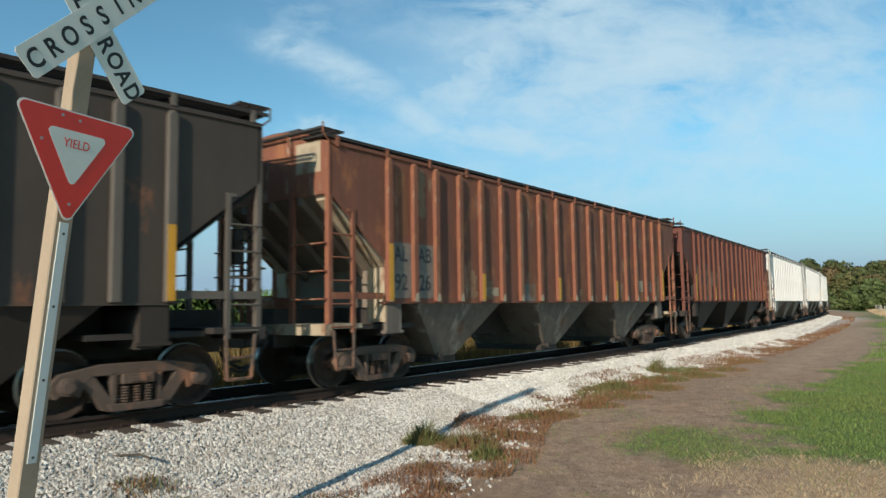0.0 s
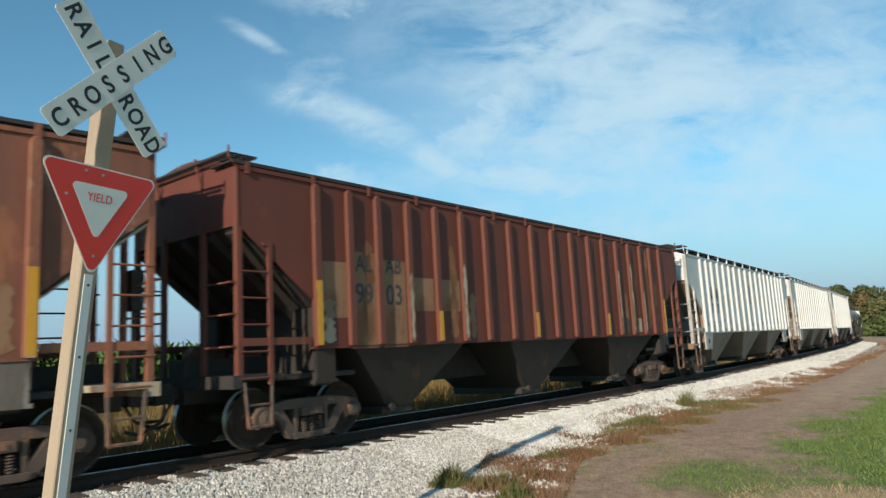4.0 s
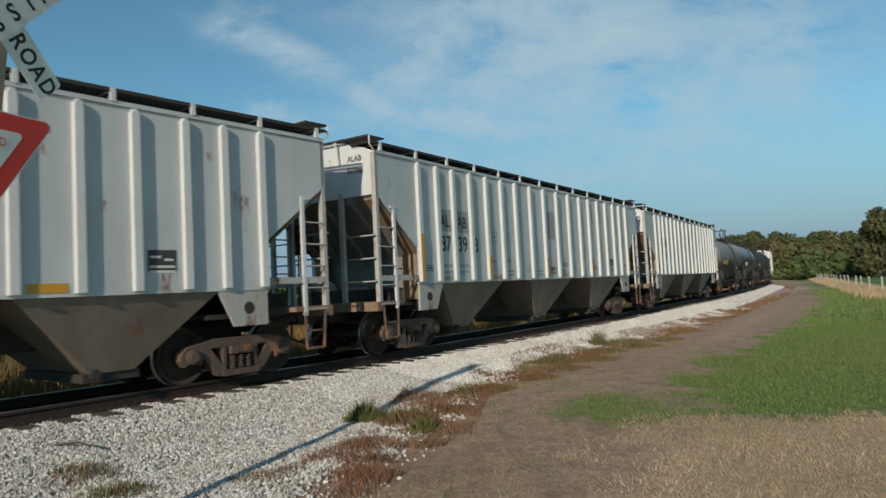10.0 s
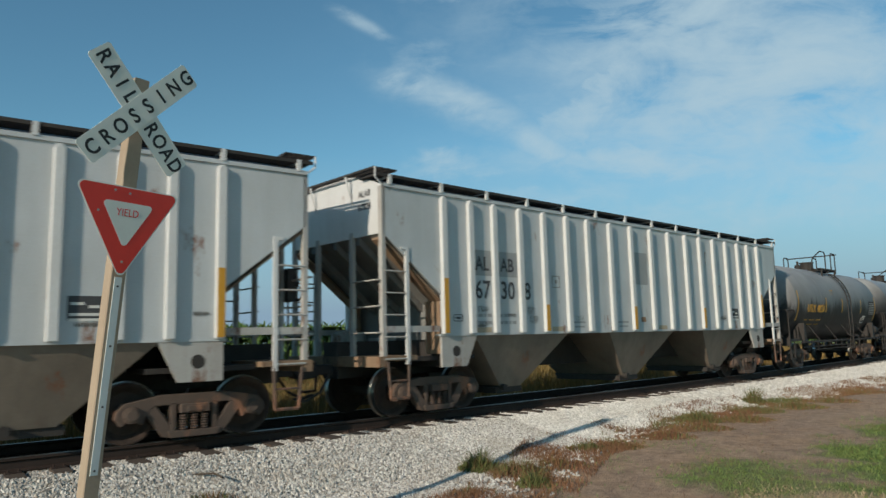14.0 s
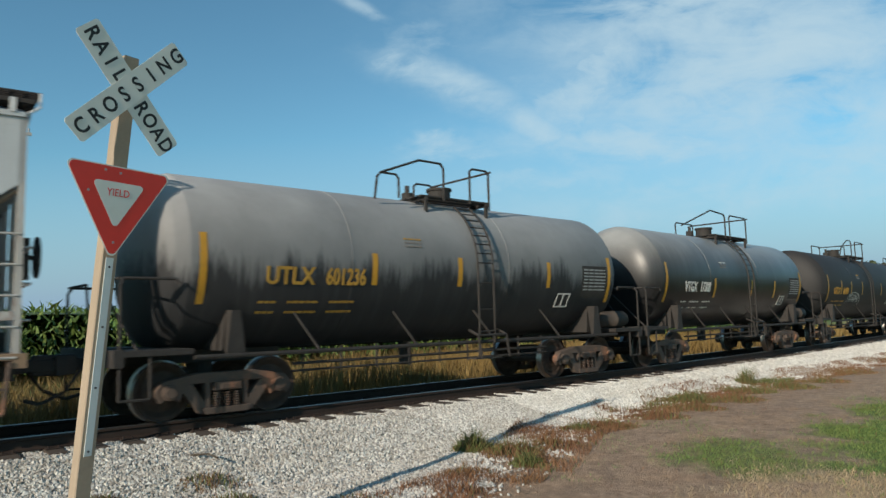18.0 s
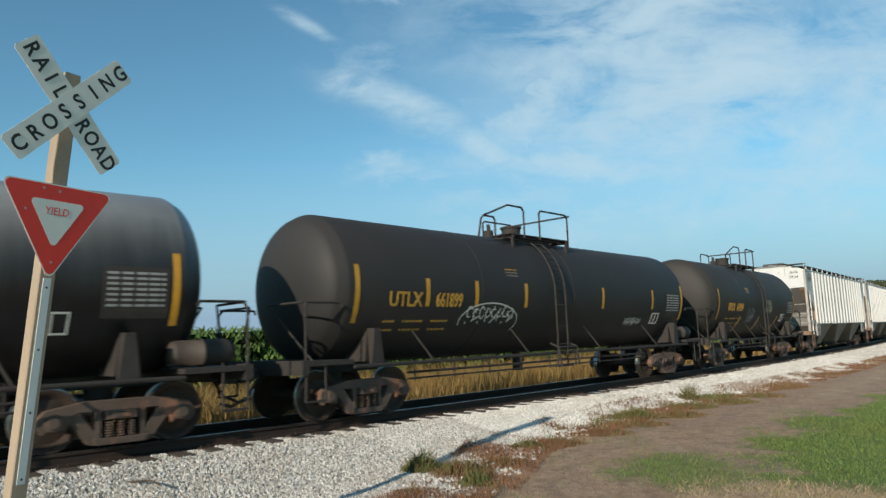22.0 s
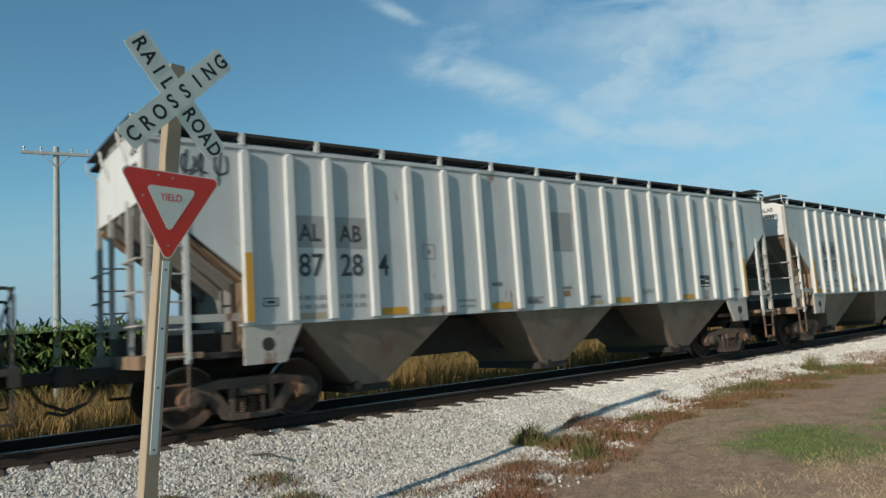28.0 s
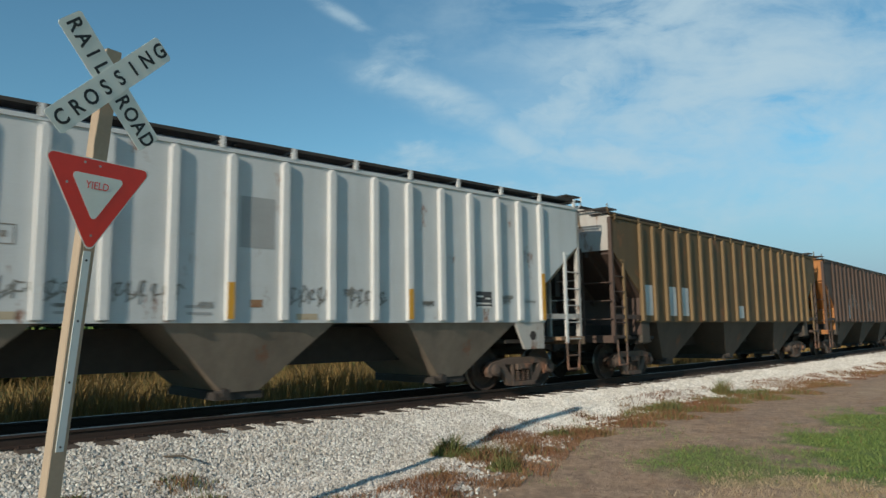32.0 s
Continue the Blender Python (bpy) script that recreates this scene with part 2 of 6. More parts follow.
M_TAUPE = coat("taupe_paint", (0.056, 0.043, 0.034), (0.022, 0.017, 0.014), (0.17, 0.075, 0.04), 0.6, 0.15, 0.7)
M_TAUPE_RIB = coat("taupe_rib_paint", (0.115, 0.100, 0.085), (0.04, 0.032, 0.027), (0.17, 0.075, 0.04), 0.55, 0.2, 0.7)
M_OCHRE = coat("ochre_brown_paint", (0.125, 0.082, 0.037), (0.05, 0.032, 0.018), (0.20, 0.085, 0.035), 0.55, 0.3, 0.75)
M_OCHRE_RIB = coat("ochre_rib_paint", (0.185, 0.122, 0.058), (0.07, 0.042, 0.022), (0.18, 0.075, 0.033), 0.45, 0.25, 0.75)
M_ORANGE = coat("orange_rust_paint", (0.40, 0.16, 0.042), (0.14, 0.06, 0.025), RUST, 0.5, 0.35, 0.75)
M_DARKRED = coat("dark_brown_paint", (0.070, 0.043, 0.033), (0.04, 0.026, 0.02), (0.20, 0.085, 0.035), 0.5, 0.2, 0.7)
M_TAN = coat("peeling_tan_paint", (0.27, 0.155, 0.085), (0.16, 0.08, 0.04), RUST, 0.5, 0.55, 0.75)
M_RUN = coat("rust_run_paint", (0.20, 0.080, 0.038), (0.10, 0.042, 0.022), (0.30, 0.14, 0.060), 0.5, 0.45, 0.8)
M_PALE_RUST = coat("pale_rusty_primer", (0.27, 0.165, 0.10), (0.15, 0.075, 0.042), RUST, 0.5, 0.45, 0.8)
M_PALE = coat("faded_cream_paint", (0.42, 0.36, 0.26), (0.2, 0.12, 0.07), RUST, 0.5, 0.45, 0.75)


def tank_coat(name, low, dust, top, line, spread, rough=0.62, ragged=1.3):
    """Tank paint: dark spilt product running down below a ragged line; above it pale dust, with sky sheen put into the
    colour.
    """
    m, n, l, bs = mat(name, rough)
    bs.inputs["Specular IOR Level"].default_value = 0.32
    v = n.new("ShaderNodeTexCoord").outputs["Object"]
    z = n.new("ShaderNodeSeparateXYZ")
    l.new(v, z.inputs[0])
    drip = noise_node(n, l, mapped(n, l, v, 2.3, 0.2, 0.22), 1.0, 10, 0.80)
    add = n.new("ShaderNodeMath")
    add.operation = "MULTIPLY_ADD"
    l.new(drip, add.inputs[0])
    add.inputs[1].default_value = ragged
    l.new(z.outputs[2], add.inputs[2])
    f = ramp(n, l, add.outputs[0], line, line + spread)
    # paler towards the crown: reflected sky coloured in over the dust
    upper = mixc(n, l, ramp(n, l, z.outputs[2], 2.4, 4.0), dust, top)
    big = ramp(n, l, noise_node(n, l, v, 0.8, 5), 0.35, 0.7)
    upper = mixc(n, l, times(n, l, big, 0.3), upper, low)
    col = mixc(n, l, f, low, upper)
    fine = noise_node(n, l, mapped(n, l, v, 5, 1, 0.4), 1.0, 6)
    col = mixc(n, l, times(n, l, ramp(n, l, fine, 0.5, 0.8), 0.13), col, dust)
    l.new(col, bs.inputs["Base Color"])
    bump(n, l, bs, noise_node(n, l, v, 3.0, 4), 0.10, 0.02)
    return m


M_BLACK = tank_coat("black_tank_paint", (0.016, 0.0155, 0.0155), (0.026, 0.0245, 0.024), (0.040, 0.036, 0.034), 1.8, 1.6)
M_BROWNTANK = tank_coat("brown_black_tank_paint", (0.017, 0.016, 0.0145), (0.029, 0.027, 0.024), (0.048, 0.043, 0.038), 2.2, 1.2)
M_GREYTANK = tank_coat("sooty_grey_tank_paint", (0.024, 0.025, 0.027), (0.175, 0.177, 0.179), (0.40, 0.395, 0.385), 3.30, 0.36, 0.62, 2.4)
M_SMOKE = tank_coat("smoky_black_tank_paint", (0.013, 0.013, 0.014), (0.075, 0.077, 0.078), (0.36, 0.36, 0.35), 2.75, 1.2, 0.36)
M_FRAME = plain("grimy_black_steel", (0.040, 0.034, 0.030), 0.8, 0, 0.4)
M_TRUCK = coat("rusty_cast_steel", (0.105, 0.074, 0.058), (0.03, 0.023, 0.018), (0.23, 0.11, 0.065), 0.6, 0.35, 0.85)
M_WHEEL = plain("brown_wheel_steel", (0.075, 0.048, 0.036), 0.75, 0.2, 0.5)
M_TREAD = plain("polished_tread_steel", (0.42, 0.40, 0.38), 0.32, 1.0, 0.2)
M_YELLOW = plain("amber_reflective_sheet", (0.60, 0.30, 0.025), 0.45, 0, 0.2, 9)
M_STENCIL = plain("black_stencil_paint", (0.055, 0.056, 0.060), 0.7, 0, 0.3)
M_STENCIL_W = plain("white_stencil_paint", (0.66, 0.65, 0.61), 0.7, 0, 0.15)
M_STENCIL_Y = plain("yellow_stencil_paint", (0.50, 0.28, 0.04), 0.7, 0, 0.25)
M_PATCH_DIM = plain("worn_grey_lettering_patch", (0.27, 0.235, 0.20), 0.7, 0, 0.45, 3)
M_PATCH = plain("grey_patch_paint", (0.30, 0.31, 0.31), 0.6, 0, 0.15, 3)
M_RAIL = plain("rusty_rail_steel", (0.040, 0.024, 0.018), 0.8, 0.2, 0.35)
M_RAILTOP = plain("worn_rail_head", (0.30, 0.28, 0.26), 0.35, 0.9, 0.3)
M_TIE = coat("weathered_tie_wood", (0.085, 0.064, 0.050), (0.030, 0.022, 0.017), None, 0.7, 0, 0.95)
M_POST = coat("weathered_post_wood", (0.39, 0.31, 0.225), (0.17, 0.125, 0.09), None, 0.55, 0, 0.85)
M_SIGNW = plain("white_sign_sheet", (0.70, 0.73, 0.68), 0.4, 0, 0.10, 3, 0.03)
M_SIGNR = plain("red_sign_sheet", (0.74, 0.040, 0.028), 0.4, 0, 0.12, 3, 0.03)
M_SIGNK = plain("black_sign_ink", (0.012, 0.012, 0.013), 0.5, 0, 0.1)
M_STEEL = plain("zinc_steel", (0.42, 0.42, 0.42), 0.45, 0.8, 0.2)


def stone_material(name="crushed_limestone", lo=(0.46, 0.43, 0.385), hi=(0.83, 0.795, 0.73), dust=(0.40, 0.35, 0.285)):
    m, n, l, bs = mat(name, 0.9)
    g = n.new("ShaderNodeNewGeometry").outputs["Random Per Island"]
    v = n.new("ShaderNodeTexCoord").outputs["Object"]
    col = mixc(n, l, g, lo, hi)
    col = mixc(n, l, times(n, l, ramp(n, l, noise_node(n, l, v, 1.3, 4), 0.45, 0.75), 0.45), col, dust)
    l.new(col, bs.inputs["Base Color"])
    bump(n, l, bs, noise_node(n, l, v, 60, 3), 0.4, 0.004)
    return m


def leaf_material(name, a, b, c):
    m, n, l, bs = mat(name, 0.75)
    g = n.new("ShaderNodeNewGeometry").outputs["Random Per Island"]
    v = n.new("ShaderNodeTexCoord").outputs["Object"]
    col = mixc(n, l, g, a, b)
    col = mixc(n, l, ramp(n, l, noise_node(n, l, v, 0.35, 3), 0.45, 0.7), col, c)
    l.new(col, bs.inputs["Base Color"])
    return m


M_STONE = stone_material()
# near stones: the same limestone, darkened for dirt and for shade in its gaps
M_STONE_NEAR = stone_material("gap_shaded_limestone", (0.24, 0.218, 0.19), (0.68, 0.65, 0.595), (0.33, 0.285, 0.23))
# the stone between and behind the rails is nearly black
M_STONE_DARK = stone_material("black_ballast", (0.03, 0.026, 0.023), (0.12, 0.105, 0.09), (0.05, 0.04, 0.033))
M_GRASS = leaf_material("green_grass", (0.085, 0.142, 0.028), (0.175, 0.240, 0.058), (0.155, 0.185, 0.048))
M_STRAW = leaf_material("dry_straw_grass", (0.36, 0.255, 0.15), (0.55, 0.42, 0.27), (0.33, 0.245, 0.14))
M_WEED = leaf_material("weed_leaves", (0.08, 0.10, 0.03), (0.17, 0.16, 0.055), (0.10, 0.12, 0.03))
M_REDWEED = leaf_material("rusty_dry_weeds", (0.13, 0.058, 0.028), (0.25, 0.12, 0.055), (0.19, 0.115, 0.045))
M_GOLD = leaf_material("golden_dry_weeds", (0.16, 0.10, 0.030), (0.31, 0.20, 0.060), (0.17, 0.125, 0.036))
M_CROP = leaf_material("bean_leaves", (0.045, 0.10, 0.018), (0.09, 0.17, 0.03), (0.13, 0.17, 0.03))
M_BARK = plain("tree_bark", (0.09, 0.07, 0.05), 0.9, 0, 0.4)


def crown_material(name, a, b, c, turned):
    """Leaves whose hue differs from tree to tree."""
    m = leaf_material(name, a, b, c)
    n, l = m.node_tree.nodes, m.node_tree.links
    bs = n["Principled BSDF"]
    col = bs.inputs["Base Color"].links[0].from_socket
    r = n.new("ShaderNodeObjectInfo").outputs["Random"]
    l.new(mixc(n, l, times(n, l, ramp(n, l, r, 0.35, 1.0), 0.75), col, turned), bs.inputs["Base Color"])
    return m


def ground_material():
    """Field soil, turf and straw, spread by the cover painted on the sheet."""
    m, n, l, bs = mat("field_ground", 0.95)
    at = n.new("ShaderNodeAttribute")
    at.attribute_name = "cover"
    sep = n.new("ShaderNodeSeparateColor")
    l.new(at.outputs["Color"], sep.inputs[0])
    v = n.new("ShaderNodeTexCoord").outputs["Object"]
    fine = noise_node(n, l, v, 9.0, 8, 0.7)
    mid = noise_node(n, l, v, 1.1, 6)
    soil = mixc(n, l, ramp(n, l, fine, 0.3, 0.7), (0.26, 0.168, 0.112), (0.57, 0.395, 0.268))
    soil = mixc(n, l, times(n, l, ramp(n, l, mid, 0.45, 0.7), 0.5), soil, (0.54, 0.34, 0.19))
    soil = mixc(n, l, times(n, l, ramp(n, l, noise_node(n, l, v, 2.6, 7, 0.7), 0.46, 0.62), 0.6), soil, (0.215, 0.142, 0.096))
    turf = mixc(n, l, ramp(n, l, fine, 0.3, 0.7), (0.066, 0.122, 0.020), (0.165, 0.245, 0.045))
    turf = mixc(n, l, times(n, l, ramp(n, l, mid, 0.5, 0.75), 0.4), turf, (0.15, 0.155, 0.05))
    straw = mixc(n, l, ramp(n, l, fine, 0.3, 0.7), (0.37, 0.255, 0.155), (0.63, 0.465, 0.31))
    stone = mixc(n, l, ramp(n, l, noise_node(n, l, v, 22, 6, 0.7), 0.35, 0.65), (0.42, 0.385, 0.335), (0.78, 0.74, 0.68))
    col = mixc(n, l, sep.outputs[1], soil, straw)
    col = mixc(n, l, sep.outputs[0], col, turf)
    col = mixc(n, l, sep.outputs[2], col, stone)
    l.new(col, bs.inputs["Base Color"])
    bump(n, l, bs, noise_node(n, l, v, 18, 8, 0.75), 1.0, 0.05)
    return m


M_GROUND = ground_material()


# ------------------------------------------------------------------ mesh builder
class Build:
    """Collects vertices and faces; one mesh at the end."""

    def __init__(self):
        self.v, self.f, self.m = [], [], []

    def add(self, verts, faces, mi=0):
        k = len(self.v)
        self.v += [tuple(p) for p in verts]
        self.f += [tuple(i + k for i in f) for f in faces]
        self.m += [mi] * len(faces)
        return self

    def box(self, x0, x1, y0, y1, z0, z1, mi=0):
        vs = [(x, y, z) for z in (z0, z1) for y in (y0, y1) for x in (x0, x1)]
        return self.add(vs, [(0, 2, 3, 1), (4, 5, 7, 6), (0, 1, 5, 4), (2, 6, 7, 3), (0, 4, 6, 2), (1, 3, 7, 5)], mi)

    def prism(self, pts, y0, y1, mi=0):
        """An outline in x and z, drawn out along y."""
        n = len(pts)
        vs = [(x, y0, z) for x, z in pts] + [(x, y1, z) for x, z in pts]
        fs = [tuple(range(n)), tuple(range(2 * n - 1, n - 1, -1))]
        fs += [(i, i + n, (i + 1) % n + n, (i + 1) % n) for i in range(n)]
        return self.add(vs, fs, mi)

    def taper(self, a, b, mi=0):
        """A solid between two rings of four points."""
        return self.add(list(a) + list(b), [(3, 2, 1, 0), (4, 5, 6, 7)] + [(i, (i + 1) % 4, (i + 1) % 4 + 4, i + 4) for i in range(4)], mi)

    def rod(self, p, q, r, n=8, mi=0, r2=None):
        p, q = Vector(p), Vector(q)
        d = (q - p).normalized()
        a = d.orthogonal().normalized()
        b = d.cross(a)
        vs = []
        for c, rr in ((p, r), (q, r2 if r2 is not None else r)):
            vs += [tuple(c + (a * math.cos(2 * math.pi * i / n) + b * math.sin(2 * math.pi * i / n)) * rr) for i in range(n)]
        fs = [tuple(range(n - 1, -1, -1)), tuple(range(n, 2 * n))] + [(i, (i + 1) % n, (i + 1) % n + n, i + n) for i in range(n)]
        return self.add(vs, fs, mi)

    def pipe(self, pts, r, n=6, mi=0):
        for p, q in zip(pts, pts[1:]):
            self.rod(p, q, r, n, mi)
        return self

    def lathe(self, profile, axis, n=32, mi=None, at=(0, 0, 0)):
        """Turns (along, radius) pairs round the x or y axis; mi: a material for each strip."""
        vs, fs, ms = [], [], []
        for u, r in profile:
            for i in range(n):
                c, s = r * math.cos(2 * math.pi * i / n), r * math.sin(2 * math.pi * i / n)
                vs.append((at[0] + u, at[1] + c, at[2] + s) if axis == "x" else (at[0] + s, at[1] + u, at[2] + c))
        for k in range(len(profile) - 1):
            for i in range(n):
                j = (i + 1) % n
                fs.append((k * n + i, k * n + j, k * n + n + j, k * n + n + i))
                ms.append(mi[k] if mi else 0)
        k = len(self.v)
        self.v += vs
        self.f += [tuple(i + k for i in f) for f in fs]
        self.m += ms
        return self

    def mesh(self, name, mats, smooth=False, bevel=0.0):
        me = bpy.data.meshes.new(name)
        me.from_pydata(self.v, [], self.f)
        for x in mats if isinstance(mats, (list, tuple)) else [mats]:
            me.materials.append(x)
        me.polygons.foreach_set("material_index", self.m)
        if smooth:
            me.polygons.foreach_set("use_smooth", [True] * len(self.f))
        bm = bmesh.new()
        bm.from_mesh(me)
        bmesh.ops.recalc_face_normals(bm, faces=bm.faces)
        if bevel:
            es = [e for e in bm.edges if len(e.link_faces) == 2 and e.calc_face_angle() > 0.6]
            bmesh.ops.bevel(bm, geom=es, offset=bevel, segments=1, affect="EDGES", clamp_overlap=True)
        bm.to_mesh(me)
        bm.free()
        return me


def part(name, me, parent, label="", m=None):
    ob = new(name, me)
    ob.parent = parent
    if m is not None:
        ob.matrix_basis = m
    if label:
        tagged(ob, label)
    return ob


def sheet_mesh(name, co, faces, mats, mi=None, smooth=False):
    """A mesh from arrays: co (n, 3), faces (m, 3 or 4)."""
    me = bpy.data.meshes.new(name)
    k = faces.shape[1]
    me.vertices.add(len(co))
    me.vertices.foreach_set("co", np.ascontiguousarray(co, np.float32).ravel())
    me.loops.add(faces.size)
    me.loops.foreach_set("vertex_index", np.ascontiguousarray(faces, np.int32).ravel())
    me.polygons.add(len(faces))
    me.polygons.foreach_set("loop_start", np.arange(0, faces.size, k, dtype=np.int32))
    for x in mats:
        me.materials.append(x)
    if mi is not None:
        me.polygons.foreach_set("material_index", np.ascontiguousarray(mi, np.int32))
    me.polygons.foreach_set("use_smooth", np.full(len(faces), smooth))
    me.update(calc_edges=True)
    me.validate()
    return me


def words(text, size, material, depth=0.0015, bold=0.0, width=1.0):
    """Lettering as a thin mesh, centred, in the x-z plane and facing -y."""
    cu = bpy.data.curves.new("letters", "FONT")
    cu.body, cu.size, cu.align_x, cu.align_y, cu.extrude, cu.offset = text, size, "CENTER", "CENTER", depth, bold
    cu.resolution_u = 3
    ob = bpy.data.objects.new("letters", cu)
    scene.collection.objects.link(ob)
    me = bpy.data.meshes.new_from_object(ob.evaluated_get(bpy.context.evaluated_depsgraph_get()))
    bpy.data.objects.remove(ob)
    me.transform(pose(0, 0, 0, 90, 0, 0) @ Matrix.Diagonal((width, 1, 1, 1)))
    me.materials.clear()
    me.materials.append(material)
    return me


# ------------------------------------------------------------------ the line of the track
RAIL_Z = 0.55                      # top of rail
KNOTS = [-200, -25, -10, -3, 4, 11, 18, 25, 35, 45, 60, 75, 115, 170, 300]
TURNS = [50.0, 48.69, 46.11, 44.37, 42.12, 40.01, 38.7, 38.02, 37.31, 36.25, 35.42, 34.31, 31.8, 27.0, 12.0]
_s = np.arange(-200, 340, 0.25)
_h = np.radians(np.interp(_s, KNOTS, TURNS))
_x, _y = np.cumsum(np.sin(_h) * 0.25), np.cumsum(np.cos(_h) * 0.25)
_x += -2.648 - _x[800]
_y += 11.257 - _y[800]


def track(s, d=0.0):
    """A point at s metres along the near tie ends, d metres out from them towards the camera, and the heading."""
    h = float(np.interp(s, _s, _h))
    return float(np.interp(s, _s, _x)) + math.cos(h) * d, float(np.interp(s, _s, _y)) - math.sin(h) * d, h


def track_sd(x, y):
    """Arrays of places to (s, d)."""
    x, y = np.asarray(x, float), np.asarray(y, float)
    cs, cx, cy = _s[::4], _x[::4], _y[::4]
    flat = np.stack([x.ravel(), y.ravel()], 1)
    best = np.empty(len(flat), int)
    for i in range(0, len(flat), 4000):
        q = flat[i:i + 4000]
        best[i:i + 4000] = np.argmin((q[:, :1] - cx) ** 2 + (q[:, 1:] - cy) ** 2, 1)
    h = np.interp(cs, _s, _h)[best]
    dx, dy = flat[:, 0] - cx[best], flat[:, 1] - cy[best]
    s = cs[best] + dx * np.sin(h) + dy * np.cos(h)
    d = dx * np.cos(h) - dy * np.sin(h)
    return s.reshape(x.shape), d.reshape(x.shape)


TIE = 2.60
MID = -TIE / 2
EDGE_S = [-60, -6, -2, 0, 1.5, 3, 5.5, 9, 14, 20, 40, 300]
EDGE_D = [4.5, 4.56, 4.23, 3.57, 2.7, 1.88, 1.39, 1.14, 1.29, 1.7, 1.95, 1.6]


def ground_z(s, d):
    """The ballast shoulder over flat ground."""
    edge = np.minimum(np.interp(s, EDGE_S, EDGE_D), 2.2)
    near = np.clip((edge - d) / np.maximum(edge - 0.15, 0.3), 0, 1) * 0.34
    far = np.clip((d + TIE + 1.8) / 1.6, 0, 1) * 0.34
    return np.where(d > MID, near, far) - np.clip((-d - TIE - 1.0) / 6, 0, 1) * 0.25


FALL, BROW = 0.040, 13.6


def settle(x, y, z, d):
    """The ground before the track falls gently towards the road: lays level places out on that slope."""
    u = np.maximum(y + 0.1, 0.0)
    k = np.clip((1.88 + FALL * BROW) / (1.88 + FALL * u), 1.0, 1.16)
    k = 1 + (k - 1) * np.clip(d / 2.0, 0, 1)
    return 0.3 + (x - 0.3) * k, -0.1 + (y + 0.1) * k, 1.88 + (z - 1.88) * k


def fuzz(x, y, k, seed=0.0):
    """Smooth patchy numbers from 0 to 1."""
    a = np.sin(x * k + 1.7 * np.sin(y * k * 0.7 + seed) + seed) * np.cos(y * k * 1.1 + 1.3 * np.sin(x * k * 0.6 + 2 * seed))
    b = np.sin(x * k * 2.7 + seed * 3 + y * k * 1.9) * np.cos(y * k * 2.3 - x * k * 1.1 + seed)
    return 0.5 + 0.34 * a + 0.16 * b


def cover(x, y, s, d):
    """Shares of turf, straw and stone on the ground."""
    edge = np.interp(s, EDGE_S, EDGE_D)
    w = fuzz(x, y, 1.7, 0.4) - 0.5
    stone = np.clip((edge - d + w * 0.9) / 0.35, 0, 1) * np.clip((d + 0.50) / 0.12, 0, 1)
    lane = np.interp(s, [-20, 0, 3.2, 5.4, 8, 12, 20, 40, 80], [9.0, 7.27, 6.13, 5.04, 4.75, 5.0, 5.5, 5.25, 4.25])
    fine = fuzz(x, y, 6.1, 3.0) - 0.5
    turf = np.clip((d - lane + w * 1.5 + fine * 0.7) / 0.7, 0, 1)
    close = np.clip((9.5 - 0.28 * (x - 4) - y + (fuzz(x, y, 0.9, 2.0) - 0.5) * 1.6 + fine * 0.6) / 1.3, 0, 1)
    turf = turf * (1 - close * 0.94)
    patch = np.clip(1.25 - np.hypot((x - 3.1) / 0.85, (y - 9.75) / 1.15) + w * 0.7 + fine * 0.5, 0, 1)
    turf = np.maximum(turf, np.clip(patch * 1.4, 0, 0.75))
    straw = np.clip(close * np.clip((d - 5.7 + w * 2.4) / 1.3, 0, 1), 0, 1)
    worn = np.exp(-((d - 3.9) / 0.55) ** 2) * np.clip((s - 8) / 6, 0, 1) * 1.0
    straw = np.maximum(straw, worn * np.clip(0.5 + fine + w, 0, 1))
    behind = d < -TIE - 1.8
    straw = np.where(behind, 0.6, straw)
    turf = np.where(d < -TIE - 14, 0.9, turf)
    return turf, straw, stone


def axis(lo, hi, fine, step, far):
    a = list(np.arange(lo, hi, fine))
    g, x = fine, lo
    left = []
    while x > -far:
        g = min(g * step, 400)
        x -= g
        left.append(x)
    g, x = fine, a[-1]
    right = []
    while x < far:
        g = min(g * step, 400)
        x += g
        right.append(x)
    return np.array(left[::-1] + a + right)


def make_ground():
    gx, gy = axis(-9.0, 16.0, 0.16, 1.12, 3500), axis(4.5, 30.0, 0.16, 1.12, 3500)
    X, Y = np.meshgrid(gx, gy)
    S, D = track_sd(X, Y)
    Z = ground_z(S, D) + (fuzz(X, Y, 3.1, 1.0) - 0.5) * 0.03
    turf, straw, stone = cover(X, Y, S, D)
    X, Y, Z = settle(X, Y, Z, D)
    co = np.stack([X.ravel(), Y.ravel(), Z.ravel()], 1)
    w = len(gx)
    i = (np.arange(len(gy) - 1)[:, None] * w + np.arange(w - 1)[None]).ravel()
    me = sheet_mesh("ground", co, np.stack([i, i + 1, i + w + 1, i + w], 1), [M_GROUND], smooth=True)
    at = me.color_attributes.new("cover", "FLOAT_COLOR", "POINT")
    at.data.foreach_set("color", np.stack([turf.ravel(), straw.ravel(), stone.ravel(), np.ones(turf.size)], 1).astype(np.float32).ravel())
    tagged(new("ground", me), "trodden brown soil, turf and dry grass beside the track", "ground", kind="structure")


make_ground()


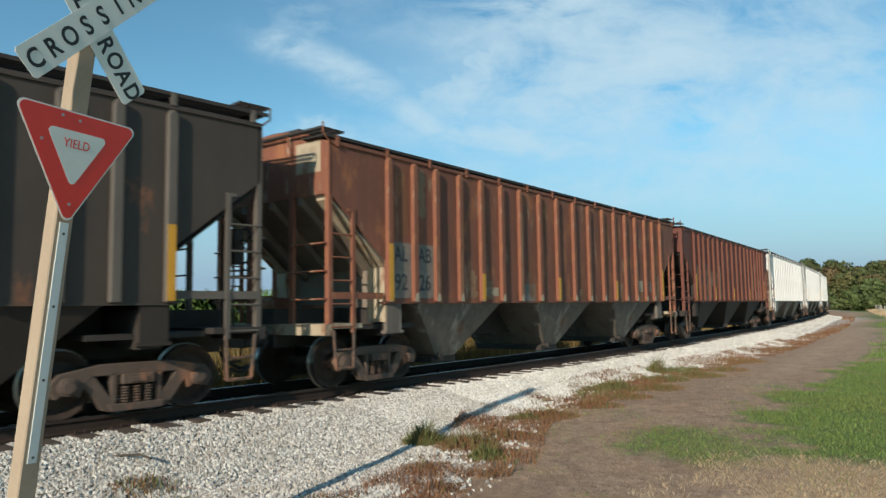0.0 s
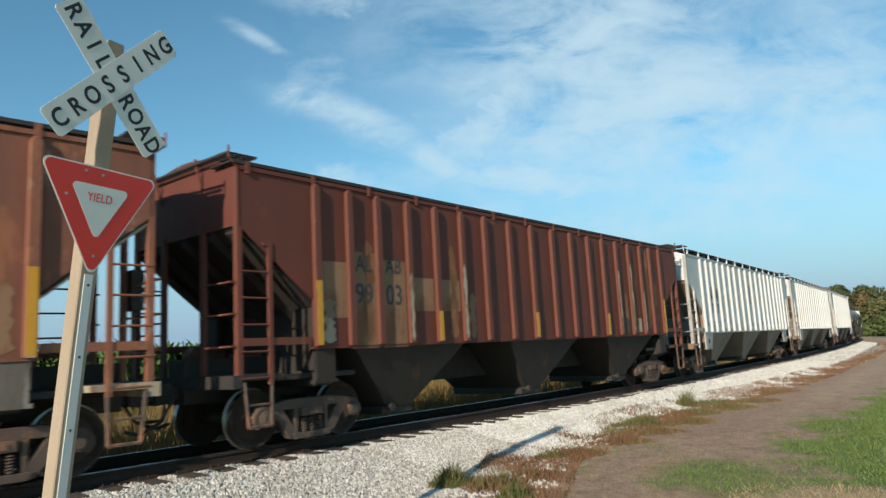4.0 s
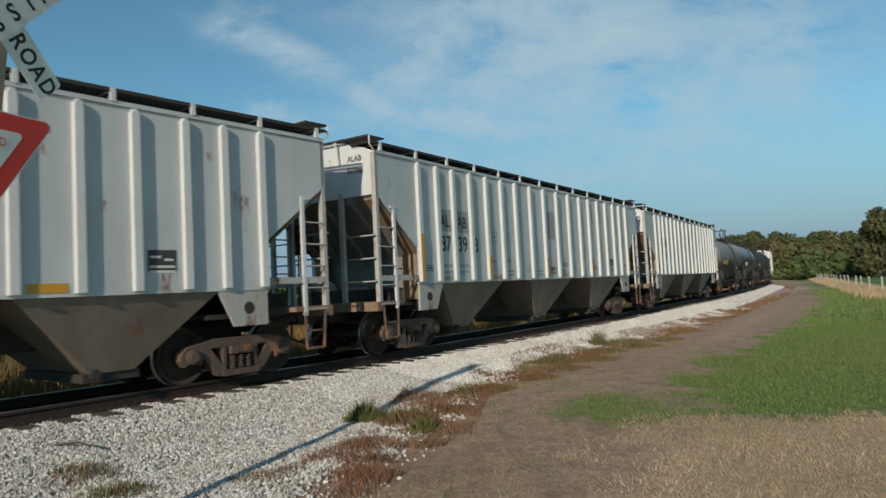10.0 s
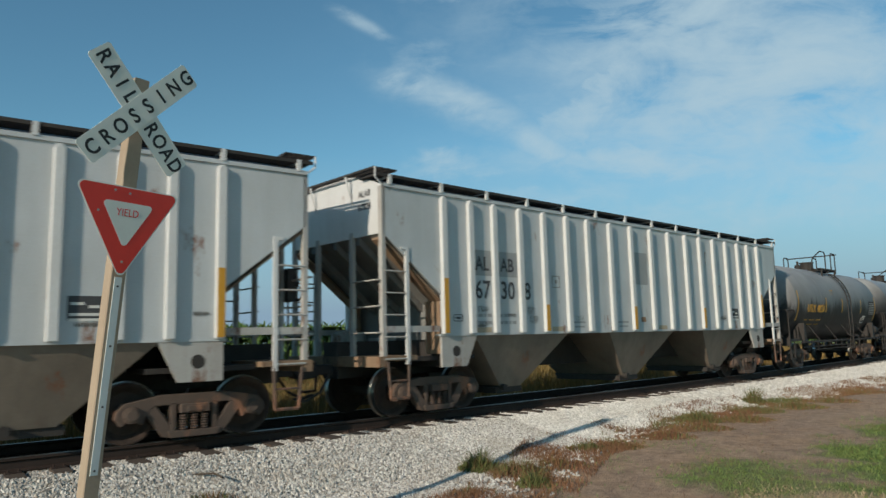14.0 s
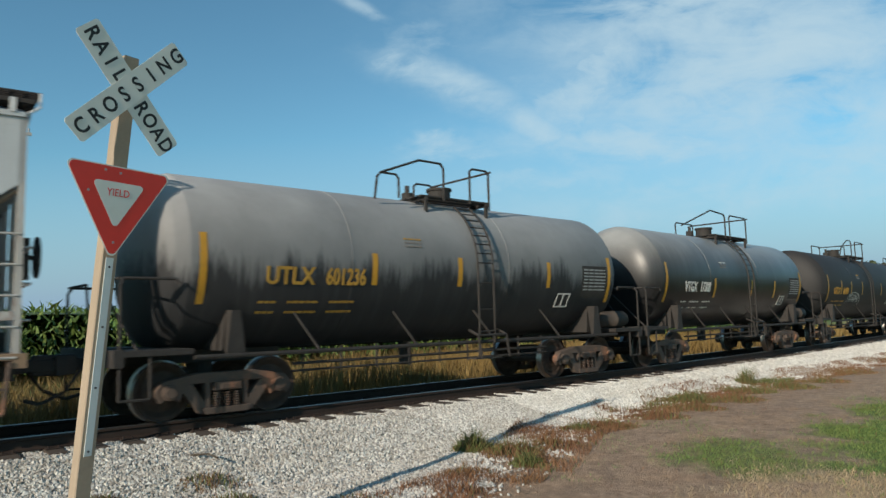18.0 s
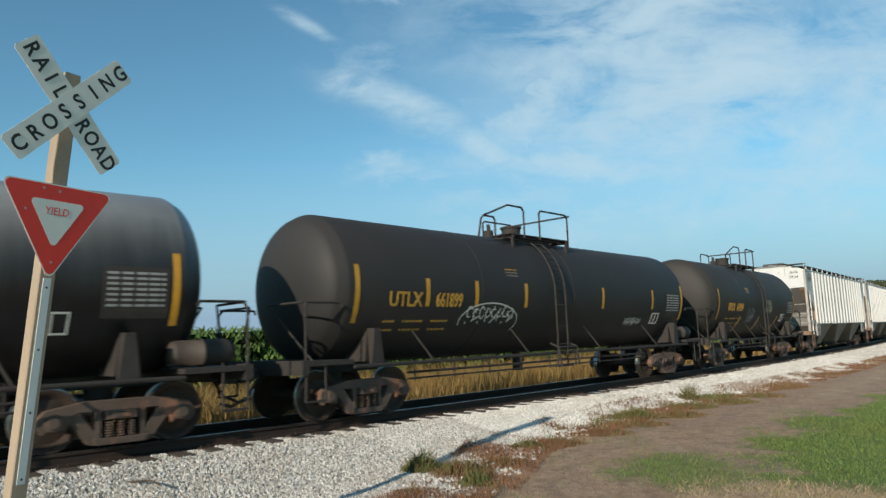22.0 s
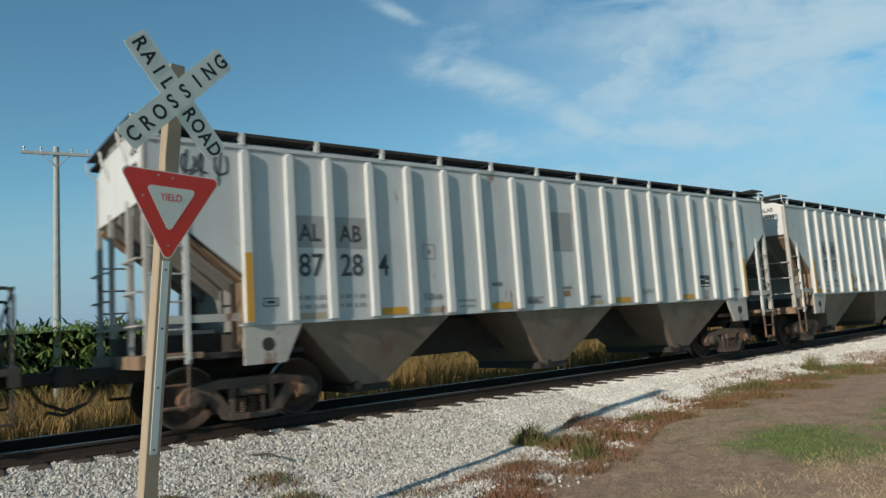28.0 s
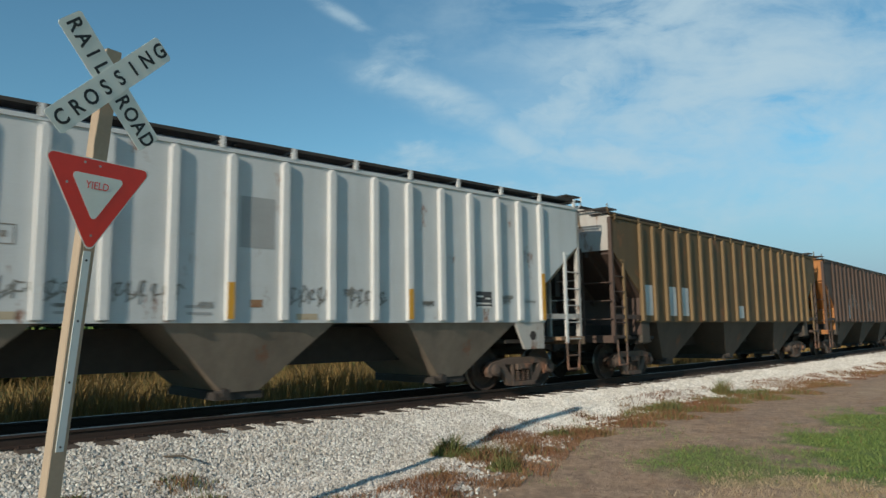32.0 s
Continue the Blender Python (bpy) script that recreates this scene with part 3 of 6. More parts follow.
def make_rails():
    prof = [(-0.07, 0), (0.07, 0), (0.07, 0.012), (0.012, 0.035), (0.010, 0.125), (0.036, 0.140), (0.036, 0.172), (0.030, 0.180), (-0.030, 0.180), (-0.036, 0.172), (-0.036, 0.140), (-0.010, 0.125), (-0.012, 0.035), (-0.07, 0.012)]
    n = len(prof)
    ss = np.arange(-40, 260, 0.75)
    for side in (-1, 1):
        vs, fs, ms = [], [], []
        for s in ss:
            for u, z in prof:
                x, y, h = track(s, MID + side * 0.7525 + u)
                vs.append((x, y, RAIL_Z - 0.18 + z))
        for k in range(len(ss) - 1):
            for i in range(n):
                j = (i + 1) % n
                fs.append((k * n + i, k * n + j, k * n + n + j, k * n + n + i))
                ms.append(1 if i in (6, 7, 8) else 0)
        b = Build()
        b.v, b.f, b.m = vs, fs, ms
        tagged(new("rail", b.mesh("rail", [M_RAIL, M_RAILTOP])), "rusty steel rail with a worn shiny head on wooden ties", "rail", "rails", "structure")


make_rails()

# ------------------------------------------------------------------ wagons
WHEEL_R = 0.43


def wheelset_mesh():
    b = Build()
    for sy in (-1, 1):
        prof = [(0.0, 0.10), (0.0, 0.13), (0.02, 0.15), (-0.005, 0.30), (0.045, WHEEL_R - 0.06), (0.06, WHEEL_R - 0.02), (0.06, WHEEL_R), (-0.055, WHEEL_R + 0.006), (-0.06, WHEEL_R + 0.03), (-0.085, WHEEL_R + 0.028), (-0.09, WHEEL_R - 0.07), (-0.05, 0.28), (-0.06, 0.1)]
        mi = [0, 0, 0, 0, 0, 0, 1, 1, 1, 0, 0, 0]
        if sy > 0:
            b.lathe([(u, r) for u, r in prof], "y", 36, mi, (0, 0.735, 0))
        else:
            b.lathe([(-u, r) for u, r in prof], "y", 36, mi, (0, -0.735, 0))
    b.rod((0, -0.98, 0), (0, 0.98, 0), 0.085, 12)
    for sy in (-1, 1):
        b.rod((0, sy * 0.96, 0), (0, sy * 1.12, 0), 0.105, 14)
        for a in range(3):
            c, s = math.cos(a * 2.094), math.sin(a * 2.094)
            b.rod((0.055 * c, sy * 1.11, 0.055 * s), (0.055 * c, sy * 1.145, 0.055 * s), 0.02, 6)
    return b.mesh("wheelset", [M_WHEEL, M_TREAD], smooth=False)


def side_frame_mesh():
    """A cast side frame: bowed top chord, two three-cornered windows, pedestals, coil springs and the bolster's end."""
    b = Build()
    w = 0.86
    top = [(-w - 0.20, 0.05), (-w - 0.21, -0.04), (-w - 0.13, -0.15), (-w - 0.05, -0.10), (-w + 0.08, -0.10), (-w + 0.15, -0.15), (-w + 0.20, 0.00), (-w + 0.30, 0.10), (w - 0.30, 0.10), (w - 0.20, 0.00), (w - 0.15, -0.15), (w - 0.08, -0.10), (w + 0.05, -0.10), (w + 0.13, -0.15), (w + 0.21, -0.04), (w + 0.20, 0.05), (w + 0.10, 0.16), (0.46, 0.25), (-0.46, 0.25), (-w - 0.10, 0.16)]
    b.prism(top, -0.085, 0.075)
    for sx in (-1, 1):
        b.prism([(sx * (w - 0.16), 0.02), (sx * (w - 0.32), 0.11), (sx * 0.30, -0.22), (sx * 0.34, -0.36), (sx * 0.42, -0.34)], -0.08, 0.07)
        b.prism([(sx * 0.25, 0.14), (sx * 0.34, 0.14), (sx * 0.33, -0.27), (sx * 0.26, -0.27)], -0.085, 0.08)
        b.rod((sx * w, -0.13, 0), (sx * w, 0.05, 0), 0.115, 16)
        b.rod((sx * w, -0.155, 0), (sx * w, -0.12, 0), 0.085, 12)
    b.prism([(-0.38, -0.26), (0.38, -0.26), (0.33, -0.36), (-0.33, -0.36)], -0.115, 0.11)
    for sx in (-0.15, 0.0, 0.15):
        for sy in (-0.075, 0.06):
            for k in range(6):
                z = -0.25 + k * 0.036
                b.rod((sx, sy, z), (sx, sy, z + 0.012), 0.040, 10, 0, 0.060)
                b.rod((sx, sy, z + 0.012), (sx, sy, z + 0.024), 0.060, 10, 0, 0.040)
    b.box(-0.21, 0.21, -0.14, 0.10, -0.02, 0.11)
    b.box(-0.12, 0.12, -0.155, -0.13, 0.0, 0.08)
    return b.mesh("side_frame", M_TRUCK, bevel=0.010)


def bolster_mesh():
    b = Build()
    b.box(-0.2, 0.2, -1.05, 1.05, 0.42, 0.62)
    b.rod((0, 0, 0.6), (0, 0, 0.80), 0.2, 16)
    for sx in (-0.42, 0.42):
        b.box(sx - 0.05, sx + 0.05, -0.85, 0.85, 0.30, 0.42)
        for sy in (-0.735, 0.735):
            b.box(sx - 0.06 + 0.03 * np.sign(sx), sx + 0.06 + 0.03 * np.sign(sx), sy - 0.05, sy + 0.05, 0.28, 0.58)
    return b.mesh("bolster", M_FRAME)


WS, SF, BO = wheelset_mesh(), side_frame_mesh(), bolster_mesh()
AXLES = []


def add_truck(car, x):
    t = part("truck", BO, car, "grimy cast-steel truck under the wagon", pose(x, 0, 0))
    for sy in (-1, 1):
        part("side_frame", SF, t, "rusty cast side frame with coil springs" if sy < 0 else "", pose(0, sy * 1.0, WHEEL_R, 0, 0, 0 if sy < 0 else 180))
    for sx in (-0.86, 0.86):
        w = part("wheelset", WS, t, "", pose(sx, 0, WHEEL_R))
        AXLES.append((w, sx))


def coupler_mesh():
    b = Build()
    b.box(-0.1, 0.62, -0.09, 0.09, 0.78, 0.96)
    b.prism([(0.55, 0.72), (0.80, 0.74), (0.86, 0.86), (0.80, 1.02), (0.55, 1.02)], -0.16, 0.12)
    b.pipe([(0.2, 0.25, 0.85), (0.45, 0.3, 0.5), (0.75, 0.3, 0.36), (0.95, 0.25, 0.42)], 0.03, 6)
    return b.mesh("coupler", M_FRAME, bevel=0.015)


CO = coupler_mesh()
HL, HW, EAVE, SILL = 8.08, 1.50, 4.06, 1.455
RIB_HALF = [0.45, 1.33, 2.22, 3.00, 3.79, 4.56, 5.33, 5.99, 6.69]
RIB_X = [-x for x in RIB_HALF[::-1]] + RIB_HALF


def hopper_meshes():
    out = {}
    # sides, roof and slope sheets
    zc = 3.22
    outline = [(-HL, EAVE), (HL, EAVE), (HL, zc), (6.75, 2.18), (6.75, SILL), (-6.75, SILL), (-6.75, 2.18), (-HL, zc)]
    out["side_sheet"] = Build().prism(outline, -HW, -HW + 0.03)
    arch = [(y, EAVE + 0.02 + 0.34 * (1 - (y / HW) ** 2)) for y in np.linspace(-HW, HW, 13)]
    ring = [(-HW - 0.03, EAVE - 0.03), (-HW - 0.03, EAVE + 0.03)] + arch[1:-1] + [(HW + 0.03, EAVE + 0.03), (HW + 0.03, EAVE - 0.03)]
    n = len(ring)
    b = Build()
    b.add([(x, y, z) for x in (-HL + 0.01, HL - 0.01) for y, z in ring], [(i, i + 1, i + n + 1, i + n) for i in range(n - 1)] + [(n - 1, 0, n, 2 * n - 1)])
    out["roof"] = b
    out["roof_hatch"] = Build().box(-HL + 0.25, HL - 0.25, -0.45, 0.45, EAVE + 0.31, EAVE + 0.44)
    pan = [(-HW + 0.03, zc), (HW - 0.03, zc)] + [(y * 0.985, z - 0.01) for y, z in arch[::-1]]
    n = len(pan)
    b = Build()
    b.add([(x, y, z) for x in (HL - 0.04, HL) for y, z in pan], [tuple(range(n - 1, -1, -1)), tuple(range(n, 2 * n))] + [(i, (i + 1) % n, (i + 1) % n + n, i + n) for i in range(n)])
    out["end_panel"] = b
    b = Build()
    x0, x1 = HL - 0.02, 6.60
    b.taper([(x0, -HW + 0.04, zc), (x0, HW - 0.04, zc), (x0, HW - 0.04, zc + 0.06), (x0, -HW + 0.04, zc + 0.06)],
            [(x1, -HW + 0.04, 2.03), (x1, HW - 0.04, 2.03), (x1, HW - 0.04, 2.10), (x1, -HW + 0.04, 2.10)])
    out["slope_sheet"] = b
    out["stiffener"] = Build().taper([(x0, -0.05, zc - 0.14), (x0, 0.05, zc - 0.14), (x0, 0.05, zc + 0.01), (x0, -0.05, zc + 0.01)],
                                     [(x1, -0.05, 1.89), (x1, 0.05, 1.89), (x1, 0.05, 2.04), (x1, -0.05, 2.04)])
    b = Build()
    b.taper([(HL - 0.02, -HW + 0.035, zc - 0.10), (HL - 0.02, -HW + 0.34, zc - 0.10), (HL - 0.02, -HW + 0.34, zc - 0.06), (HL - 0.02, -HW + 0.035, zc - 0.06)],
            [(6.73, -HW + 0.035, 2.06), (6.73, -HW + 0.34, 2.06), (6.73, -HW + 0.34, 2.10), (6.73, -HW + 0.035, 2.10)])
    b.box(6.69, 6.73, -HW + 0.035, -HW + 0.40, 1.10, 2.10)
    b.box(6.73, 6.80, -HW + 0.36, -HW + 0.40, 1.10, 2.06)
    out["end_flange"] = b
    out["end_flange_back"] = Build()
    out["end_flange_back"].v = [(x, -y, z) for x, y, z in b.v]
    out["end_flange_back"].f, out["end_flange_back"].m = list(b.f), list(b.m)
    out["label_bar"] = Build().box(6.80, HL - 0.06, -HW - 0.004, -HW + 0.02, 1.50, 1.61)
    out["end_bulkhead"] = Build().box(6.50, 6.598, -HW + 0.05, HW - 0.05, 1.07, 2.08)
    b = Build()
    b.prism([(0.01, SILL), (0.15, SILL), (0.15, EAVE - 0.12), (0.11, EAVE - 0.05), (0.05, EAVE - 0.05), (0.01, EAVE - 0.12)], -0.085, 0.0)
    out["side_post"] = b
    out["side_sill"] = Build().box(-6.8, 6.8, -HW - 0.012, -HW + 0.12, SILL - 0.035, SILL)
    # three discharge bays
    b = Build()
    t0, t1 = 1.44, 0.30
    b.taper([(-t0, -HW + 0.03, SILL - 0.03), (t0, -HW + 0.03, SILL - 0.03), (t0, HW - 0.03, SILL - 0.03), (-t0, HW - 0.03, SILL - 0.03)],
            [(-t1, -1.02, 0.36), (t1, -1.02, 0.36), (t1, 1.02, 0.36), (-t1, 1.02, 0.36)])
    out["hopper_bay"] = b
    g0, gz = 2.22 - t0, SILL - 0.03
    b = Build()
    b.prism([(-g0, gz), (0, gz + 0.86), (g0, gz), (g0 - 0.04, gz - 0.02), (0, gz + 0.80), (-g0 + 0.04, gz - 0.02)], -HW + 0.04, HW - 0.04)
    out["cross_ridge"] = b
    out["outlet_gate"] = Build().box(-0.40, 0.40, -0.98, 0.98, 0.24, 0.36)
    out["gate_shaft"] = Build().rod((-0.3, -1.08, 0.36), (-0.3, 1.08, 0.36), 0.035, 8).rod((-0.3, -1.16, 0.36), (-0.3, -1.06, 0.36), 0.07, 8)
    out["centre_sill"] = Build().box(-HL - 0.1, HL + 0.1, -0.24, 0.24, 0.70, 1.36)
    b = Build()
    b.box(7.35, HL - 0.05, -HW, HW, 1.02, 1.10)
    b.box(HL - 0.05, HL + 0.1, -HW, HW, 0.92, 1.10)
    out["end_platform"] = b
    out["shear_plate"] = Build().box(5.75, 7.33, -1.3, 1.3, 0.985, 1.06)
    out["body_bolster"] = Build().box(6.35, 6.65, -HW + 0.06, HW - 0.06, 0.86, 1.36)
    b = Build()
    b.prism([(-0.36, SILL - 0.035), (0.55, SILL - 0.035), (0.27, 0.86), (-0.36, 0.86)], -HW, -HW + 0.05)
    # the hole: a black disc in place of its shaded opening
    b.rod((0.0, -HW - 0.003, 1.14), (0.0, -HW + 0.02, 1.14), 0.10, 14, 1)
    out["bolster_plate"] = b
    b = Build()
    b.prism([(-0.55, SILL - 0.035), (0.36, SILL - 0.035), (0.36, 0.86), (-0.27, 0.86)], -HW, -HW + 0.05)
    # again a black disc coloured as the shaded hole
    b.rod((0.0, -HW - 0.003, 1.14), (0.0, -HW + 0.02, 1.14), 0.10, 14, 1)
    out["bolster_plate_back"] = b
    out["jack_pad"] = Build().box(-0.19, 0.19, -HW + 0.01, -HW + 0.09, 0.95, SILL - 0.036).box(-0.23, 0.23, -HW - 0.004, -HW + 0.12, 0.90, 0.95)
    # open grating walkways on posts, along the roof and across its ends
    b = Build()
    for k in range(7):
        y = -1.505 + k * 0.09
        b.box(-HL - 0.1, HL + 0.1, y, y + 0.014, EAVE + 0.168, EAVE + 0.197)
    b.box(-HL - 0.1, HL + 0.1, -1.53, -1.51, EAVE + 0.150, EAVE + 0.203)
    m = 300
    for i in range(m):
        x = -HL - 0.09 + i * (2 * HL + 0.18) / (m - 1)
        b.box(x - 0.012, x + 0.012, -1.508, -0.95, EAVE + 0.175, EAVE + 0.194)
    out["running_board"] = b
    b = Build()
    for k in range(4):
        x = HL - 0.35 + k * 0.165
        b.box(x, x + 0.014, -1.48, 1.48, EAVE + 0.285, EAVE + 0.32)
    for i in range(40):
        y = -1.47 + i * 2.94 / 39
        b.box(HL - 0.35, HL + 0.16, y - 0.010, y + 0.010, EAVE + 0.295, EAVE + 0.315)
    out["end_walkway"] = b
    out["walkway_brace"] = Build().pipe([(HL + 0.14, 0, EAVE + 0.285), (HL + 0.10, 0, EAVE + 0.1), (HL, 0, EAVE - 0.22)], 0.022, 6)
    out["walkway_grab"] = Build().pipe([(HL + 0.15, -1.5, EAVE + 0.30), (HL + 0.15, -1.5, EAVE + 0.12), (HL, -1.5, EAVE + 0.0)], 0.016)
    out["board_bracket"] = Build().box(-0.035, 0.035, -1.545, -1.50, EAVE + 0.02, EAVE + 0.20).box(-0.02, 0.02, -1.50, -0.9, EAVE + 0.150, EAVE + 0.168)
    # the frame of posts, ladders and grab irons at one end (x > 0)
    out["end_post"] = Build().box(HL - 0.06, HL + 0.02, -HW, -HW + 0.10, 1.10, EAVE - 0.01)
    out["inner_post"] = Build().box(HL - 0.05, HL + 0.02, -0.05, 0.05, 1.10, zc + 0.1)
    y = -HW
    out["ladder"] = Build().box(HL - 0.56, HL - 0.49, y - 0.02, y + 0.03, 0.95, 2.95).box(HL - 0.56, HL - 0.40, y - 0.02, y + 0.03, 2.95, 3.0)
    out["rung"] = Build().rod((HL - 0.55, y, 0), (HL - 0.02, y, 0), 0.015)
    out["stirrup"] = Build().pipe([(HL - 0.54, y, 1.0), (HL - 0.52, y, 0.38), (HL - 0.14, y, 0.38), (HL - 0.08, y, 1.0)], 0.026, 6).rod((HL - 0.53, y, 0.68), (HL - 0.11, y, 0.68), 0.018, 6)
    out["end_rung"] = Build().pipe([(HL + 0.02, -HW + 0.05, 0), (HL + 0.11, -HW + 0.05, 0), (HL + 0.11, -0.70, 0), (HL + 0.02, -0.60, 0)], 0.016, 6)
    b = Build()
    b.lathe([(0, 0.27), (0.03, 0.29), (0.05, 0.27), (0.03, 0.25), (0, 0.27)], "x", 20, None, (HL + 0.24, -0.62, 2.35))
    for a in range(5):
        b.rod((HL + 0.26, -0.62, 2.35), (HL + 0.26, -0.62 + 0.27 * math.cos(a * 1.257), 2.35 + 0.27 * math.sin(a * 1.257)), 0.012)
    b.rod((HL + 0.26, -0.62, 2.35), (HL + 0.05, -0.62, 2.35), 0.03, 8)
    b.box(HL + 0.02, HL + 0.17, -0.76, -0.48, 2.05, 2.6)
    b.rod((HL + 0.09, -0.62, 2.05), (HL + 0.09, -0.62, 1.1), 0.018, 6)
    out["brake_wheel"] = b
    b = Build()
    b.lathe([(-0.36, 0.02), (-0.33, 0.15), (-0.27, 0.18), (0.27, 0.18), (0.33, 0.15), (0.36, 0.02)], "x", 18, None, (7.12, -0.95, 1.40))
    b.box(6.92, 6.98, -1.12, -0.78, 1.09, 1.26)
    b.box(7.26, 7.32, -1.12, -0.78, 1.09, 1.26)
    b.box(6.68, 7.05, -0.35, 0.05, 1.10, 1.42)
    out["air_tank"] = b
    return out


HOP = hopper_meshes()
CACHE = {}


def tank_reflector(h, w=0.11):
    return Build().box(-w / 2, w / 2, -0.006, 0, -h / 2, h / 2)


STRIPE = tank_reflector(0.55).mesh("reflector", M_YELLOW)
LONG = Build().box(-0.055, 0.055, -0.006, 0, -0.28, 0.72).mesh("reflector", M_YELLOW)
BAR = tank_reflector(0.12, 0.5).mesh("reflector", M_YELLOW)
FOOT = Build().prism([(-0.055, 0.0), (0.055, 0.0), (0.05, 0.10), (0.02, 0.17), (-0.03, 0.12)], -0.004, 0.0).mesh("post_foot", M_PALE)
YMAT = -HW - 0.004


def hopper(label, upper, lower, rib, group="", texts=(), patches=(), stripes=(), bars=(), board=None, endmat=None, panelmat=None, flange=None, post=None, tag=None, sink=0.0, feet=None, gusset=False):
    car = tagged(new("hopper_wagon"), label, "hopper wagon", "wagons of the train")
    worn = endmat or lower
    steel = post or rib

    def me(key, mats, bevel=0.0):
        ms = tuple(mats) if isinstance(mats, (list, tuple)) else (mats,)
        k = (key, tuple(m.name for m in ms), bevel)
        if k not in CACHE:
            CACHE[k] = HOP[key].mesh(key.replace("_back", ""), list(ms), bevel=bevel)
        return CACHE[k]

    turn = [pose(0, 0, 0, 0, 0, r) for r in (0, 180)]
    flip = Matrix.Diagonal((-1, 1, 1, 1))
    for half in turn:
        part("side_sheet", me("side_sheet", upper), car, "", half)
        part("end_panel", me("end_panel", panelmat or upper), car, "", half)
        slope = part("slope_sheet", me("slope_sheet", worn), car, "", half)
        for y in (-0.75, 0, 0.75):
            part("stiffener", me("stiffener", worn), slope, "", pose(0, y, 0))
        part("end_flange", me("end_flange", flange or worn), car, "rust-stained end flange plate", half)
        part("end_flange", me("end_flange_back", flange or worn), car, "", half)
        part("label_bar", me("label_bar", steel), car, "", half)
        part("label_bar", me("label_bar", steel), car, "", half @ flip)
        part("end_bulkhead", me("end_bulkhead", worn), car, "", half)
        part("side_sill", me("side_sill", upper), car, "", half)
        part("end_platform", me("end_platform", flange or M_FRAME), car, "", half)
        part("shear_plate", me("shear_plate", M_FRAME), car, "", half)
        part("body_bolster", me("body_bolster", M_FRAME), car, "", half)
    part("roof", me("roof", upper), car)
    part("roof_hatch", me("roof_hatch", board or M_FRAME), car)
    part("centre_sill", me("centre_sill", M_FRAME), car)
    for x in RIB_X:
        for sy in (-1, 1):
            part("side_post", me("side_post", rib, 0.012), car, "", pose(x - 0.08, -HW, 0) if sy < 0 else pose(x + 0.08, HW, 0, 0, 0, 180))
    for x in (-4.44, 0.0, 4.44):
        bay = part("hopper_bay", me("hopper_bay", lower), car, "dark sloped discharge hopper", pose(x, 0, 0))
        part("outlet_gate", me("outlet_gate", M_FRAME), bay)
        part("gate_shaft", me("gate_shaft", M_FRAME), bay)
    for x in (-2.22, 2.22):
        part("cross_ridge", me("cross_ridge", lower), car, "", pose(x, 0, 0))
    for half in turn:
        if gusset:
            part("bolster_plate", me("bolster_plate", [post or upper, M_FRAME]), car, "", half @ pose(-6.4, 0, 0))
            part("bolster_plate", me("bolster_plate_back", [post or upper, M_FRAME]), car, "", half @ pose(6.4, 0, 0))
        else:
            part("bolster_plate", me("jack_pad", lower), car, "", half @ pose(-6.52, 0, 0))
            part("bolster_plate", me("jack_pad", lower), car, "", half @ pose(6.52, 0, 0))
        part("running_board", me("running_board", board or M_FRAME), car, "dark open steel roof grating", half @ pose(0, 0, sink))
        part("end_walkway", me("end_walkway", board or M_FRAME), car, "", half @ pose(0, 0, sink))
        for y in (-0.6, 0.6):
            part("walkway_brace", me("walkway_brace", rib), car, "", half @ pose(0, y, 0))
        for k in range(14):
            part("board_bracket", me("board_bracket", rib), car, "", half @ pose(-HL + 0.15 + k * (2 * HL - 0.3) / 13, 0, sink))
        part("coupler", CO, car, "", half @ pose(HL + 0.05, 0, 0))
        for y in (-0.57, 0.57):
            part("inner_post", me("inner_post", steel), car, "", half @ pose(0, y, 0))
        for m in (half, half @ flip):
            part("end_post", me("end_post", steel), car, "", m)
            part("walkway_grab", me("walkway_grab", rib), car, "", m)
            lad = part("ladder", me("ladder", rib), car, "", m)
            for z in (1.05, 1.42, 1.80, 2.18, 2.56):
                part("rung", me("rung", steel), lad, "", pose(0, 0, z))
            for z in (1.5, 1.95, 2.4):
                part("end_rung", me("end_rung", steel), lad, "", pose(0, 0, z))
            part("stirrup", me("stirrup", M_TRUCK), car, "rusty hanging step", m)
    part("air_tank", me("air_tank", steel), car, "air cylinder on brackets over the end platform", turn[1])
    part("brake_wheel", me("brake_wheel", M_FRAME), car, "spoked hand-brake wheel on the end", turn[0])
    if tag:
        part("lettering", words(tag[0], 0.17, M_STENCIL, 0.001, 0.004, 0.9), car, "", pose(-HL - 0.004, -0.98, 3.98, 0, 0, -90))
        part("lettering", words(tag[1], 0.17, M_STENCIL, 0.001, 0.004, 0.9), car, "", pose(-HL - 0.004, -0.98, 3.74, 0, 0, -90))
    for x in (-6.5, 6.5):
        add_truck(car, x)
    for txt, x, z, size, m_ in texts:
        part("lettering", words(txt, size, m_, 0.002, 0.006, 0.85), car, "", pose(x, YMAT - 0.003, z))
    for x, z, w, h, m_ in patches:
        part("paint_patch", Build().box(-w / 2, w / 2, -0.004, 0.0, -h / 2, h / 2).mesh("paint_patch", m_), car, "", pose(x, YMAT + 0.003, z))
    for x in RIB_X if feet else ():
        part("post_foot", FOOT, car, "pale worn foot of the side post", pose(x, -HW - 0.086, SILL))
    for x in stripes:
        part("reflector", STRIPE if abs(x) < 6.5 else LONG, car, "amber reflective strip", pose(x, -HW - 0.087, SILL + 0.30))
    for x in bars:
        part("reflector", BAR, car, "amber reflective strip", pose(x, YMAT, SILL + 0.08))
    return car


